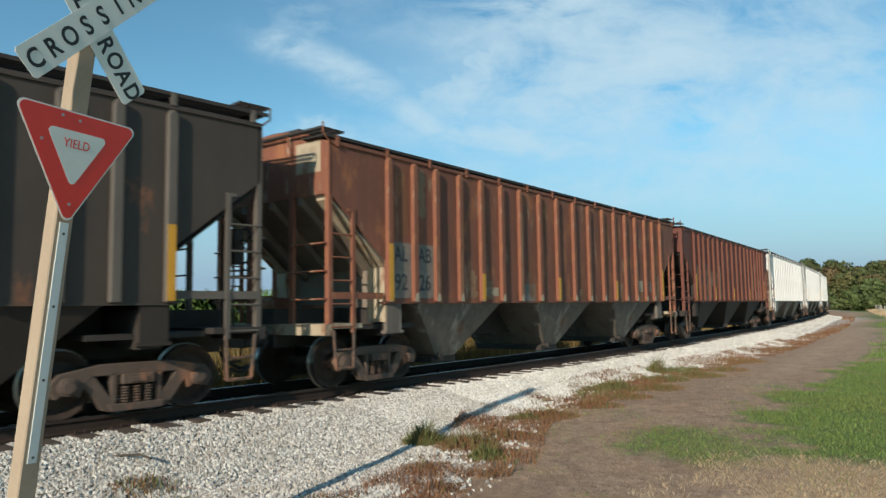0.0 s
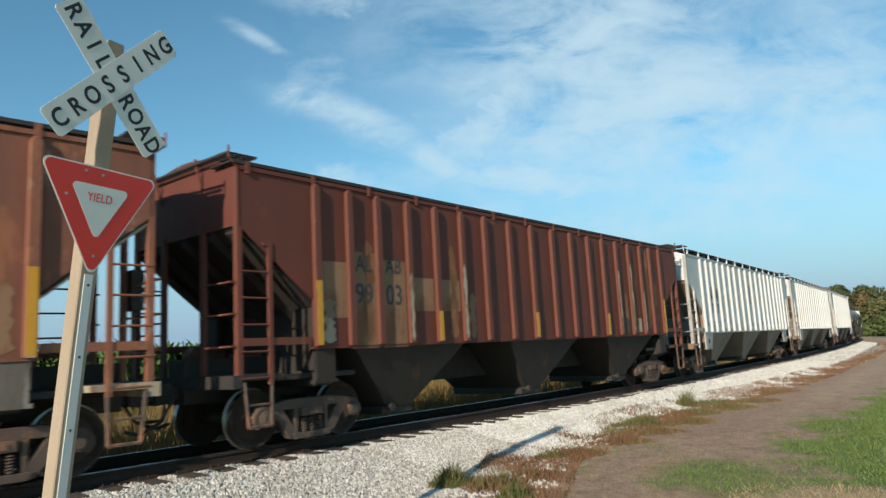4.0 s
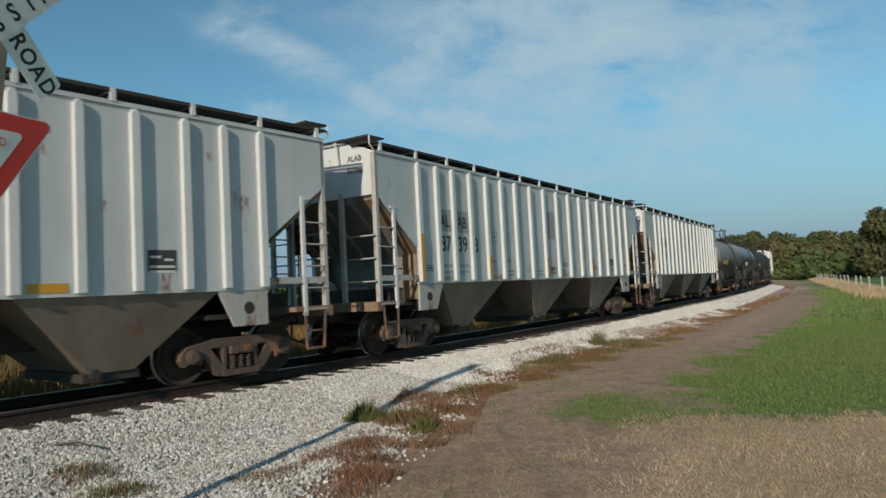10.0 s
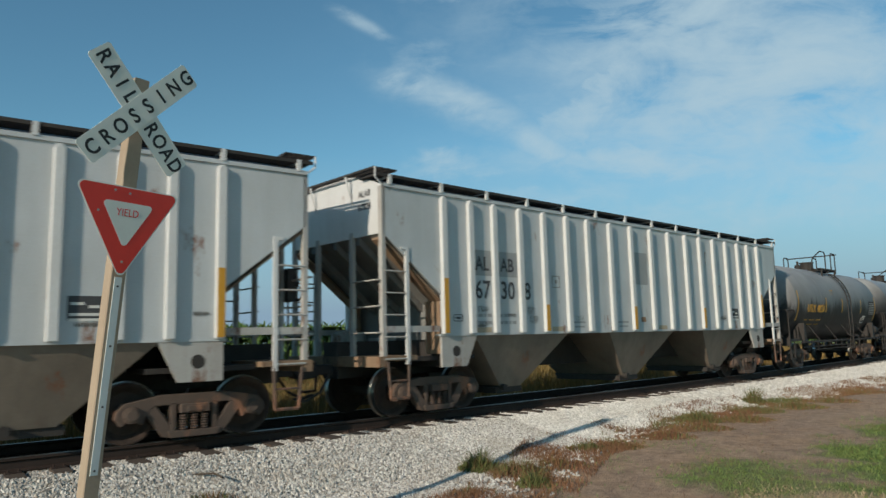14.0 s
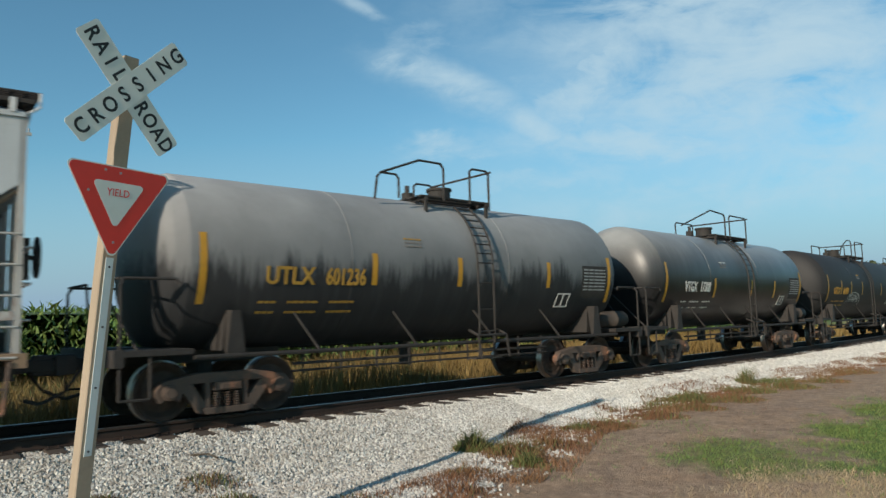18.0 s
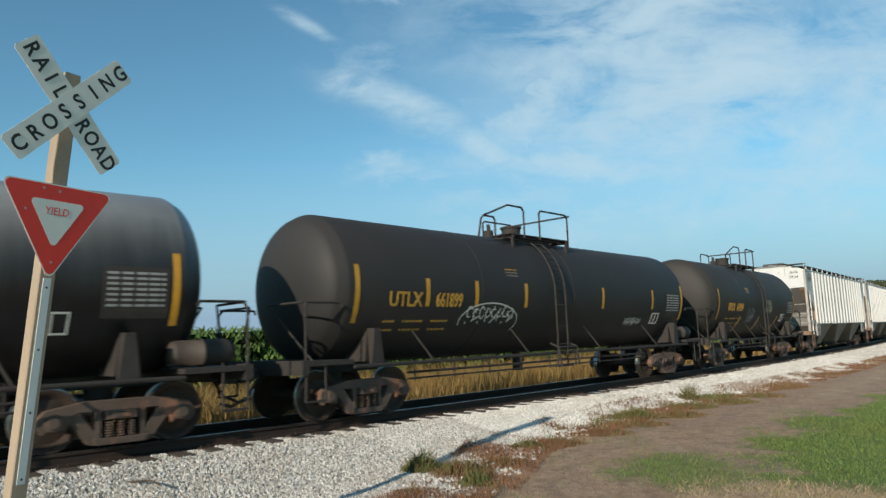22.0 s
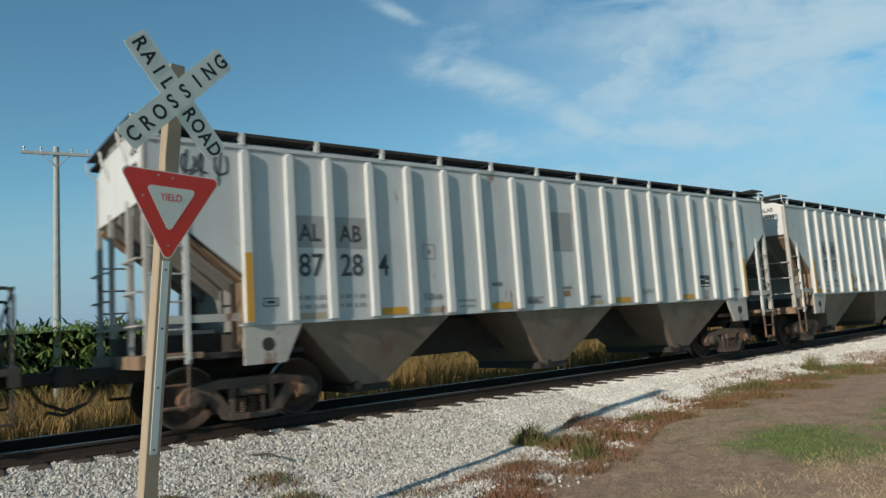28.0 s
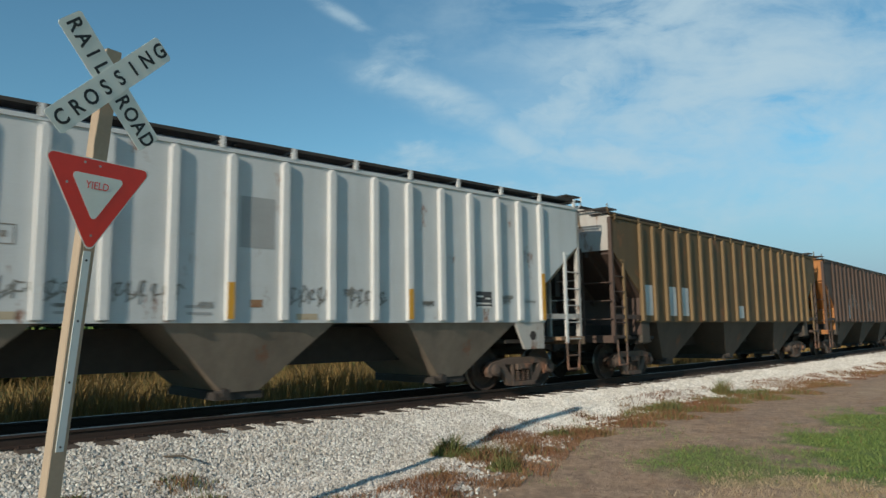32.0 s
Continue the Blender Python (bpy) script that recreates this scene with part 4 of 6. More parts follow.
def panel(i):
    """Middle of the sheet between side posts i and i + 1."""
    return (RIB_X[i] + RIB_X[i + 1]) / 2


RIBS = RIB_X


def broken(w, h, step):
    """A row of short bars of uneven length, as small print that cannot be read."""
    g = random.Random(round(w * 1000 + h * 10000))
    b, x = Build(), -w / 2
    while x < w / 2 - step * 0.3:
        e = min(w / 2, x + step * g.uniform(0.5, 1.9))
        b.box(x, e, -0.004, 0, -h, h)
        x = e + step * g.uniform(0.2, 0.6)
    return b


def small_marks(car):
    """The black data box with its pale lines, and the square outline beside the number."""
    x = panel(14)
    part("data_box", Build().box(-0.22, 0.22, -0.004, 0, -0.16, 0.16).mesh("data_box", M_STENCIL), car, "black data box with pale lines", pose(x, YMAT + 0.003, 1.88))
    for k, (dx, w) in enumerate(((-0.10, 0.16), (0.10, 0.14), (0.0, 0.38), (0.0, 0.40))):
        part("lettering_bar", Build().box(-w / 2, w / 2, -0.002, 0, -0.018, 0.018).mesh("lettering_bar", M_STENCIL_W), car, "", pose(x + dx, YMAT - 0.002, (1.94, 1.90, 1.80, 1.73)[k]))
    b = Build()
    for q in ((-0.13, 0.13, 0.115, 0.13), (-0.13, 0.13, -0.13, -0.115), (-0.13, -0.115, -0.115, 0.115), (0.115, 0.13, -0.115, 0.115), (-0.03, 0.03, -0.04, 0.04)):
        b.box(q[0], q[1], -0.003, 0, q[2], q[3])
    part("stencil_square", b.mesh("stencil_square", M_PATCH_DIM), car, "", pose(panel(4), YMAT + 0.002, 2.53))
    for i in (1, 2):
        for z in (1.80, 1.66):
            part("lettering_bar", broken(0.46, 0.032, 0.07).mesh("lettering_bar", M_PATCH), car, "", pose(panel(i), YMAT + 0.002, z))
    b = Build()
    for q in ((-0.12, 0.12, 0.05, 0.065), (-0.12, 0.12, -0.065, -0.05), (-0.12, -0.10, -0.05, 0.05), (0.10, 0.12, -0.05, 0.05), (-0.06, 0.07, -0.02, 0.02)):
        b.box(q[0], q[1], -0.003, 0, q[2], q[3])
    part("stencil_square", b.mesh("stencil_square", M_STENCIL), car, "", pose(panel(0), YMAT + 0.002, 1.75))


def marks(mark, num, first=1, z=2.79, size=0.50):
    """Owner's mark and number, split by the side posts."""
    t = [(mark[:2], panel(first), z, 0.38, M_STENCIL), (mark[2:], panel(first + 1), z, 0.38, M_STENCIL)]
    t += [(num[:2], panel(first), z - 0.51, size, M_STENCIL), (num[2:4], panel(first + 1), z - 0.51, size, M_STENCIL)]
    if len(num) > 4:
        t.append((num[4:], panel(first + 2) - 0.17, z - 0.51, size, M_STENCIL))
    return t


def data_bars(x):
    """Unreadable small lettering as bars."""
    return [(x, 1.66, 0.42, 0.045, M_PATCH), (x, 1.56, 0.36, 0.04, M_PATCH)]


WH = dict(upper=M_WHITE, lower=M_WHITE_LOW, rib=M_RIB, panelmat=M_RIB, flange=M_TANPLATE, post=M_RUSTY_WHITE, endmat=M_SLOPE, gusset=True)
WPATCH = [(panel(8), 2.98, 0.58, 0.80, M_PATCH), (panel(8), 1.72, 0.20, 0.12, M_TAN), (panel(1), 1.52, 0.44, 0.10, M_PALE), (panel(4), 1.52, 0.36, 0.10, M_PALE), (panel(9), 1.52, 0.40, 0.10, M_PALE)] + data_bars(panel(5)) + data_bars(panel(7))
MARKP = [(panel(1), 2.82, 0.60, 0.50, M_PATCH), (panel(2), 2.82, 0.60, 0.50, M_PATCH)]
CARS = []


def put(car, s):
    CARS.append((car, s))
    return car


ST = [RIBS[0], RIBS[4], RIBS[8], RIBS[12], RIBS[17]]
put(hopper("taupe-brown covered hopper wagon, sooty with pale side posts", M_TAUPE, M_RED_LOW, M_TAUPE_RIB, stripes=ST), -8.60)
put(hopper("heavily rusted brown covered hopper wagon with a streaked side", M_RUST, M_SCUFFED_LOW, M_RUST_RIB, texts=marks("ALAB", "9226", 0, 2.30, 0.42), patches=[(panel(0), 2.02, 0.60, 1.0, M_PATCH_DIM), (panel(1), 2.02, 0.60, 1.0, M_PATCH_DIM), (panel(4), 1.66, 0.55, 0.18, M_PALE), (panel(6), 1.66, 0.45, 0.4, M_PATCH_DIM), (panel(15), 1.9, 0.4, 0.3, M_PATCH_DIM), (panel(14), 1.9, 0.36, 0.34, M_PALE), (panel(9), 1.62, 0.3, 0.3, M_TAN)], stripes=ST, endmat=M_WHITE_LOW, panelmat=M_RUST_RIB, flange=M_PALE, tag=("ALAB", "9226"), feet=True, sink=-0.08), 8.85)
put(hopper("red-brown covered hopper wagon with pale scuffed side posts", M_RED, M_RED_LOW, M_RED_RIB, texts=marks("ALAB", "9903"), patches=[(panel(0), 2.35, 0.60, 0.9, M_TAN), (panel(1), 2.2, 0.60, 1.6, M_TAN), (panel(2), 2.15, 0.60, 1.5, M_TAN), (panel(3), 2.33, 0.60, 0.6, M_TAN), (panel(4), 2.33, 0.60, 0.6, M_TAN), (panel(13), 1.72, 0.45, 0.4, M_STENCIL), (panel(14), 1.72, 0.42, 0.38, M_PALE)], stripes=ST, sink=-0.10), 26.20)
put(hopper("white covered hopper wagon with grey patches and brown-grey bays", texts=marks("ALAB", "87278"), tag=("ALAB", "87278"), patches=WPATCH + MARKP, bars=[panel(3), panel(6), panel(12)], **WH), 43.57)
put(hopper("white covered hopper wagon with brown-grey bays and amber strips", texts=marks("ALAB", "87398"), tag=("ALAB", "87398"), patches=WPATCH + MARKP, stripes=ST, **WH), 61.13)
put(hopper("white covered hopper wagon with faint markings ahead of the tank wagons", texts=marks("ALAB", "67308"), tag=("ALAB", "67308"), patches=WPATCH + MARKP, stripes=ST, **WH), 78.72)


# ------------------------------------------------------------------ tank wagons
TANK_R, TANK_Z = 1.43, 2.40


def tank(label, half, truck_x, shell, mark, num, ink, bands, ladder_x, spans, hoop=(0.3, 1.15), band_z=2.28, tall=False, R=TANK_R, zc=TANK_Z):
    car = tagged(new("tank_wagon"), label, "tank wagon", "wagons of the train")
    dome = [(-half - 0.02 - 0.44 * math.sqrt(1 - (q * q)), max(0.02, (R - 0.07) * q)) for q in (0, 0.2, 0.4, 0.58, 0.73, 0.85, 0.93, 0.98)]
    dome += [(-half - 0.01, R - 0.055), (-half + 0.03, R - 0.02), (-half + 0.09, R)]
    prof = dome + [(-half * 0.5, R), (0, R), (half * 0.5, R)] + [(-u, r) for u, r in dome[::-1]]
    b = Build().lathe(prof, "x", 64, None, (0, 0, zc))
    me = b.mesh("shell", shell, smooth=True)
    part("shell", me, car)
    for x in (-half * 0.45, ladder_x + 0.9):
        part("weld_seam", Build().lathe([(-0.02, R - 0.01), (-0.015, R + 0.005), (0.015, R + 0.005), (0.02, R - 0.01)], "x", 64, None, (x, 0, zc)).mesh("weld_seam", shell), car)
    end = half + 0.95
    for sx in (-1, 1):
        part("stub_sill", Build().box(*sorted((sx * (truck_x - 1.3), sx * end)), -0.25, 0.25, 0.80, 1.08).mesh("stub_sill", M_FRAME), car)
        part("end_platform", Build().box(*sorted((sx * (half - 0.1), sx * (end - 0.1))), -1.45, 1.45, 0.98, 1.06).box(*sorted((sx * (end - 0.1), sx * (end + 0.03))), -1.45, 1.45, 0.84, 1.08).mesh("end_platform", M_FRAME), car)
        part("body_bolster", Build().prism([(sx * (truck_x - 0.14), 1.0), (sx * (truck_x + 0.14), 1.0), (sx * (truck_x + 0.08), 1.55), (sx * (truck_x - 0.08), 1.55)], -1.2, 1.2).mesh("body_bolster", M_FRAME), car)
    for sy in (-1, 1):
        part("running_rail", Build().rod((-half + 0.1, sy * 1.46, 0.93), (half - 0.1, sy * 1.46, 0.93), 0.035).mesh("running_rail", M_FRAME), car)
        for x in np.linspace(-truck_x + 1.4, truck_x - 1.4, 4):
            part("rail_strut", Build().rod((x, sy * 1.46, 0.93), (x - 0.3, sy * 1.15, 1.55), 0.02).mesh("rail_strut", M_FRAME), car)
        for sx in (-1, 1):
            b = Build()
            b.taper([(sx * truck_x - 0.15, sy * 1.40, 0.96), (sx * truck_x + 0.15, sy * 1.40, 0.96), (sx * truck_x + 0.15, sy * 1.34, 0.96), (sx * truck_x - 0.15, sy * 1.34, 0.96)],
                    [(sx * truck_x - 0.07, sy * 1.40, 1.60), (sx * truck_x + 0.07, sy * 1.40, 1.60), (sx * truck_x + 0.07, sy * 1.18, 1.60), (sx * truck_x - 0.07, sy * 1.18, 1.60)])
            part("saddle_plate", b.mesh("saddle_plate", M_FRAME), car)
    b = Build()
    b.rod((-truck_x + 1.2, -0.9, 0.72), (truck_x - 1.2, -0.9, 0.72), 0.025)
    b.rod((-truck_x + 1.2, -0.9, 0.60), (truck_x - 1.2, -0.9, 0.60), 0.02)
    for i in range(9):
        x = -truck_x + 1.4 + i * (2 * truck_x - 2.8) / 8
        b.rod((x, -0.9, 0.98), (x, -0.9, 0.55), 0.018)
    b.rod((-0.15, 0, 1.0), (-0.15, 0, 0.50), 0.13, 12)
    part("brake_rigging", b.mesh("brake_rigging", M_FRAME), car)
    for sx in (-1, 1):
        e = sx * (end - 0.05)
        for sy in (-1, 1):
            b = Build()
            b.pipe([(e, sy * 1.42, 1.05), (e, sy * 1.42, 1.95), (e - sx * 0.05, sy * 1.36, 2.05), (e - sx * 0.75, sy * 1.38, 2.05), (e - sx * 0.80, sy * 1.40, 1.98)], 0.022, 8)
            b.rod((e, sy * 1.35, 2.05), (e, sy * 0.35, 2.05), 0.022)
            b.rod((e, sy * 0.3, 2.05), (e - sx * 0.3, sy * 1.2, 1.05), 0.02)
            part("end_railing", b.mesh("end_railing", M_FRAME), car)
            part("stirrup", Build().pipe([(e, sy * 1.42, 1.0), (e, sy * 1.42, 0.40), (e - sx * 0.4, sy * 1.42, 0.40), (e - sx * 0.4, sy * 1.42, 1.0)], 0.02).mesh("stirrup", M_FRAME), car)
        part("coupler", CO, car, "", pose(0, 0, 0, 0, 0, 0 if sx > 0 else 180) @ pose(end - 0.1, 0, 0))
        add_truck(car, sx * truck_x)
    # dome platform, manway and rails
    b = Build()
    p, t = hoop[1], zc + R - 0.08
    for x in (ladder_x - 0.9, ladder_x + p - 0.1):
        b.box(x, x + 0.06, -0.95, 0.95, t - 0.02, t + 0.05)
        for sy in (-0.9, 0.9):
            b.box(x, x + 0.06, sy - 0.03, sy + 0.03, t - 0.35, t)
    deck = part("platform", b.mesh("platform", M_FRAME), car)
    slat = Build().box(ladder_x - 1.0, ladder_x + p, -0.09, 0.09, t + 0.05, t + 0.08).mesh("slat", M_FRAME)
    for k in range(7):
        part("slat", slat, deck, "", pose(0, -0.83 + k * 0.265, 0))
    part("manway", Build().rod((ladder_x + 0.25, 0, zc + R - 0.05), (ladder_x + 0.25, 0, zc + R + 0.32), 0.25, 20).rod((ladder_x + 0.25, 0, zc + R + 0.32), (ladder_x + 0.25, 0, zc + R + 0.37), 0.28, 20).mesh("manway", M_FRAME), car, "squat cylindrical manway housing")
    part("valve", Build().rod((ladder_x - 0.55, 0.1, zc + R), (ladder_x - 0.55, 0.1, zc + R + 0.22), 0.12, 12).rod((ladder_x - 0.55, 0.1, zc + R + 0.2), (ladder_x - 0.55, 0.1, zc + R + 0.38), 0.05, 8).mesh("valve", M_FRAME), car)
    for sy in (-1, 1):
        y = sy * 0.93
        b = Build()
        b.pipe([(ladder_x + p, y, t - 0.1), (ladder_x + p, y, t + 0.68), (ladder_x + p - 0.08, y, t + 0.75), (ladder_x + hoop[0] + 0.08, y, t + 0.75), (ladder_x + hoop[0], y, t + 0.68), (ladder_x + hoop[0], y, t + 0.0)], 0.024, 8)
        part("guard_rail", b.mesh("guard_rail", M_FRAME), car, "bent steel pipe guard rail")
    y = -0.93
    b = Build()
    if tall:
        b.pipe([(ladder_x - 0.2, y, t), (ladder_x - 0.2, y, t + 0.66), (ladder_x - 0.3, y, t + 0.75), (ladder_x - 1.2, y, t + 0.80), (ladder_x - 2.4, y * 0.6, t + 0.28)], 0.024, 8)
    else:
        b.pipe([(ladder_x - 0.42, y, t), (ladder_x - 0.42, y, t + 0.66), (ladder_x - 0.50, y, t + 0.75), (ladder_x - 1.05, y, t + 0.75), (ladder_x - 1.98, y, t + 0.40), (ladder_x - 2.06, y, t + 0.32), (ladder_x - 2.06, y * 0.9, t - 0.10)], 0.024, 8)
        b.pipe([(ladder_x - 1.98, y, t + 0.40), (ladder_x - 1.62, y, t + 0.40), (ladder_x - 1.56, y, t + 0.33), (ladder_x - 1.56, y, t - 0.05)], 0.022, 8)
    part("guard_rail", b.mesh("guard_rail", M_FRAME), car, "bent steel pipe guard rail")
    part("guard_rail", Build().rod((ladder_x + p, -1, t + 0.72), (ladder_x + p, 1, t + 0.72), 0.024).mesh("guard_rail", M_FRAME), car)
    # ladder bent round the shell
    b = Build()
    arc = [(-(R + 0.10) * math.sin(a), zc + (R + 0.10) * math.cos(a)) for a in np.linspace(0.62, 1.62, 9)] + [(-R - 0.10, 1.3), (-R - 0.06, 0.62)]
    for sx in (-0.21, 0.21):
        b.pipe([(ladder_x + 0.1 + sx, y, z) for y, z in arc], 0.022, 6)
    for i in range(len(arc) - 1):
        for q in (0.25, 0.75):
            y, z = (arc[i][0] * (1 - q) + arc[i + 1][0] * q, arc[i][1] * (1 - q) + arc[i + 1][1] * q)
            if i > 7 or q < 0.5:
                b.rod((ladder_x - 0.11, y, z), (ladder_x + 0.31, y, z), 0.014)
    b.box(ladder_x - 0.25, ladder_x + 0.45, -R - 0.14, -R + 0.1, 0.60, 0.63)
    for sx in (-0.32, 0.44):
        b.pipe([(ladder_x + sx, -R - 0.02, 1.16), (ladder_x + sx + 0.05, -R - 0.22, 1.06), (ladder_x + sx + 0.16, -R - 0.20, 0.62)], 0.026, 6)
    b.rod((ladder_x - 0.27, -R - 0.22, 1.06), (ladder_x + 0.49, -R - 0.22, 1.06), 0.024, 6)
    part("ladder", b.mesh("ladder", M_FRAME), car, "black steel side ladder")
    part("air_reservoir", Build().lathe([(-0.52, 0.02), (-0.48, 0.17), (-0.4, 0.20), (-0.02, 0.20), (-0.02, 0.215), (0.02, 0.215), (0.02, 0.20), (0.4, 0.20), (0.48, 0.17), (0.52, 0.02)], "x", 20, None, (half + 0.30, -1.05, 1.28)).mesh("air_reservoir", M_TAUPE, smooth=True), car, "dusty grey air reservoir cylinder")

    def at(x, z, name, me, label=""):
        a = math.asin(max(-0.98, min(0.98, (z - zc) / R)))
        y = -R * math.cos(a) - 0.006
        return part(name, me, car, label, pose(x, y, z, -math.degrees(a), 0, 0))

    for x, big in bands:
        hh = 1.05 if big else 0.55
        bb = Build()
        z0 = 2.22 if big else band_z
        zs = np.linspace(z0 - hh / 2, z0 + hh / 2, 9)
        vs = []
        for z in zs:
            a = math.asin((z - zc) / R)
            for dx in (-0.055, 0.055):
                vs.append((x + dx, -(R + 0.006) * math.cos(a), zc + (R + 0.006) * math.sin(a)))
        bb.add(vs, [(2 * i, 2 * i + 1, 2 * i + 3, 2 * i + 2) for i in range(8)])
        part("reflector", bb.mesh("reflector", M_YELLOW), car, "amber reflective band")
    (m0, m1), (n0, n1), tz = spans
    at((m0 + m1) / 2, tz, "lettering", words(mark, 0.40, ink, 0.004, 0.007, (m1 - m0) / 1.08))
    at((n0 + n1) / 2, tz, "lettering", words(num, 0.40, ink, 0.004, 0.007, (n1 - n0) / (0.245 * len(num))))
    for dx, w in ((0.12, 0.30), (0.75, 0.55), (1.5, 0.5)):
        for z in (tz - 0.40, tz - 0.56):
            at(m0 + dx, z, "lettering_bar", broken(w, 0.021, 0.055).mesh("lettering_bar", ink))
    for k in range(3):
        at(ladder_x - 1.6, 2.86 - k * 0.07, "lettering_bar", broken(0.4, 0.014, 0.05).mesh("lettering_bar", M_PATCH_DIM if k else ink))
    # specification plate and the small framed panel
    px = half - 0.78
    bb = Build()
    vs = []
    for z in np.linspace(1.80, 2.52, 9):
        a = math.asin((z - zc) / R)
        vs += [(px + dx, -(R + 0.004) * math.cos(a), zc + (R + 0.004) * math.sin(a)) for dx in (-0.46, 0.46)]
    bb.add(vs, [(2 * i, 2 * i + 1, 2 * i + 3, 2 * i + 2) for i in range(8)])
    part("stencil_panel", bb.mesh("stencil_panel", M_FRAME), car, "black painted stencil panel")
    for k in range(7):
        at(px, 1.98 + k * 0.075, "plate_line", broken(0.80, 0.017, 0.09).mesh("plate_line", M_PATCH))
    fr = Build()
    for q in ((-0.22, 0.22, 0.14, 0.17), (-0.22, 0.22, -0.17, -0.14), (-0.22, -0.19, -0.14, 0.14), (0.19, 0.22, -0.14, 0.14), (-0.015, 0.015, -0.14, 0.14)):
        fr.box(q[0], q[1], -0.006, 0, q[2], q[3])
    at(px - 1.05, 1.74, "data_frame", fr.mesh("data_frame", M_STENCIL_W))
    return car


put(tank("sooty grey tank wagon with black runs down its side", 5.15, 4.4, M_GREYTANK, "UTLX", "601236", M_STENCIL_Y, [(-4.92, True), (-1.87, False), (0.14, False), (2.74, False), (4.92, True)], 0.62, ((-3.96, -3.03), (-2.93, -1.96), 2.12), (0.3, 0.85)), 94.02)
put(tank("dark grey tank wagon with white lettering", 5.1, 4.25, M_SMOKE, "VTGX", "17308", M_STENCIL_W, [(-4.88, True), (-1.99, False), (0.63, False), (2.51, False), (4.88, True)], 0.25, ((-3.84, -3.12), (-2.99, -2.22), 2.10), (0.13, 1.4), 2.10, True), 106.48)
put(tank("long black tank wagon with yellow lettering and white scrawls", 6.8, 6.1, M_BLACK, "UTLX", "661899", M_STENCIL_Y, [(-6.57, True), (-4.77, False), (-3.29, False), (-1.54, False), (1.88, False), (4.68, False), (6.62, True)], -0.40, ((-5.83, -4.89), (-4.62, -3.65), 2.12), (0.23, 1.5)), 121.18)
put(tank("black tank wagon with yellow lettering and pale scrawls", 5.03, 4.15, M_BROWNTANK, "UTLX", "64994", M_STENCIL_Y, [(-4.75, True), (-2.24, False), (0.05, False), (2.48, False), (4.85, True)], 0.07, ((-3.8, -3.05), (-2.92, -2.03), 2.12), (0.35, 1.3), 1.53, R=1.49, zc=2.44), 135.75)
put(hopper("white covered hopper wagon with black scrawl on its end panel", texts=marks("ALAB", "87284"), tag=("ALAB", "87284"), patches=WPATCH + MARKP, stripes=[RIBS[0], RIBS[17]], bars=[panel(3), panel(6), panel(10), panel(13)], **WH), 151.24)
put(hopper("white covered hopper wagon with faint scrawls along the sill", texts=marks("ALAB", "87377"), tag=("ALAB", "87377"), patches=WPATCH + MARKP, stripes=ST, bars=[panel(0)], **WH), 168.91)
put(hopper("ochre-brown covered hopper wagon with pale patches", M_OCHRE, M_RUST_LOW, M_OCHRE_RIB, endmat=M_DARKRED, flange=M_DARKRED, panelmat=M_RUSTY_WHITE, post=M_DARKRED, patches=[(panel(0), 2.0, 0.5, 0.8, M_WHITE), (panel(2), 2.0, 0.5, 0.8, M_WHITE), (panel(3), 2.0, 0.5, 0.8, M_WHITE), (panel(8), 1.75, 0.4, 0.4, M_WHITE)], sink=-0.10), 186.52)
put(hopper("dark brown covered hopper wagon with an orange rusted end", M_DARKRED, M_RUST_LOW, M_DARKRED, patches=[(panel(3), 1.9, 0.5, 0.6, M_WHITE)], endmat=M_ORANGE, flange=M_ORANGE, panelmat=M_ORANGE, sink=-0.10), 204.20)
put(hopper("dark brown covered hopper wagon at the tail", M_TAUPE, M_RUST_LOW, M_TAUPE), 221.90)
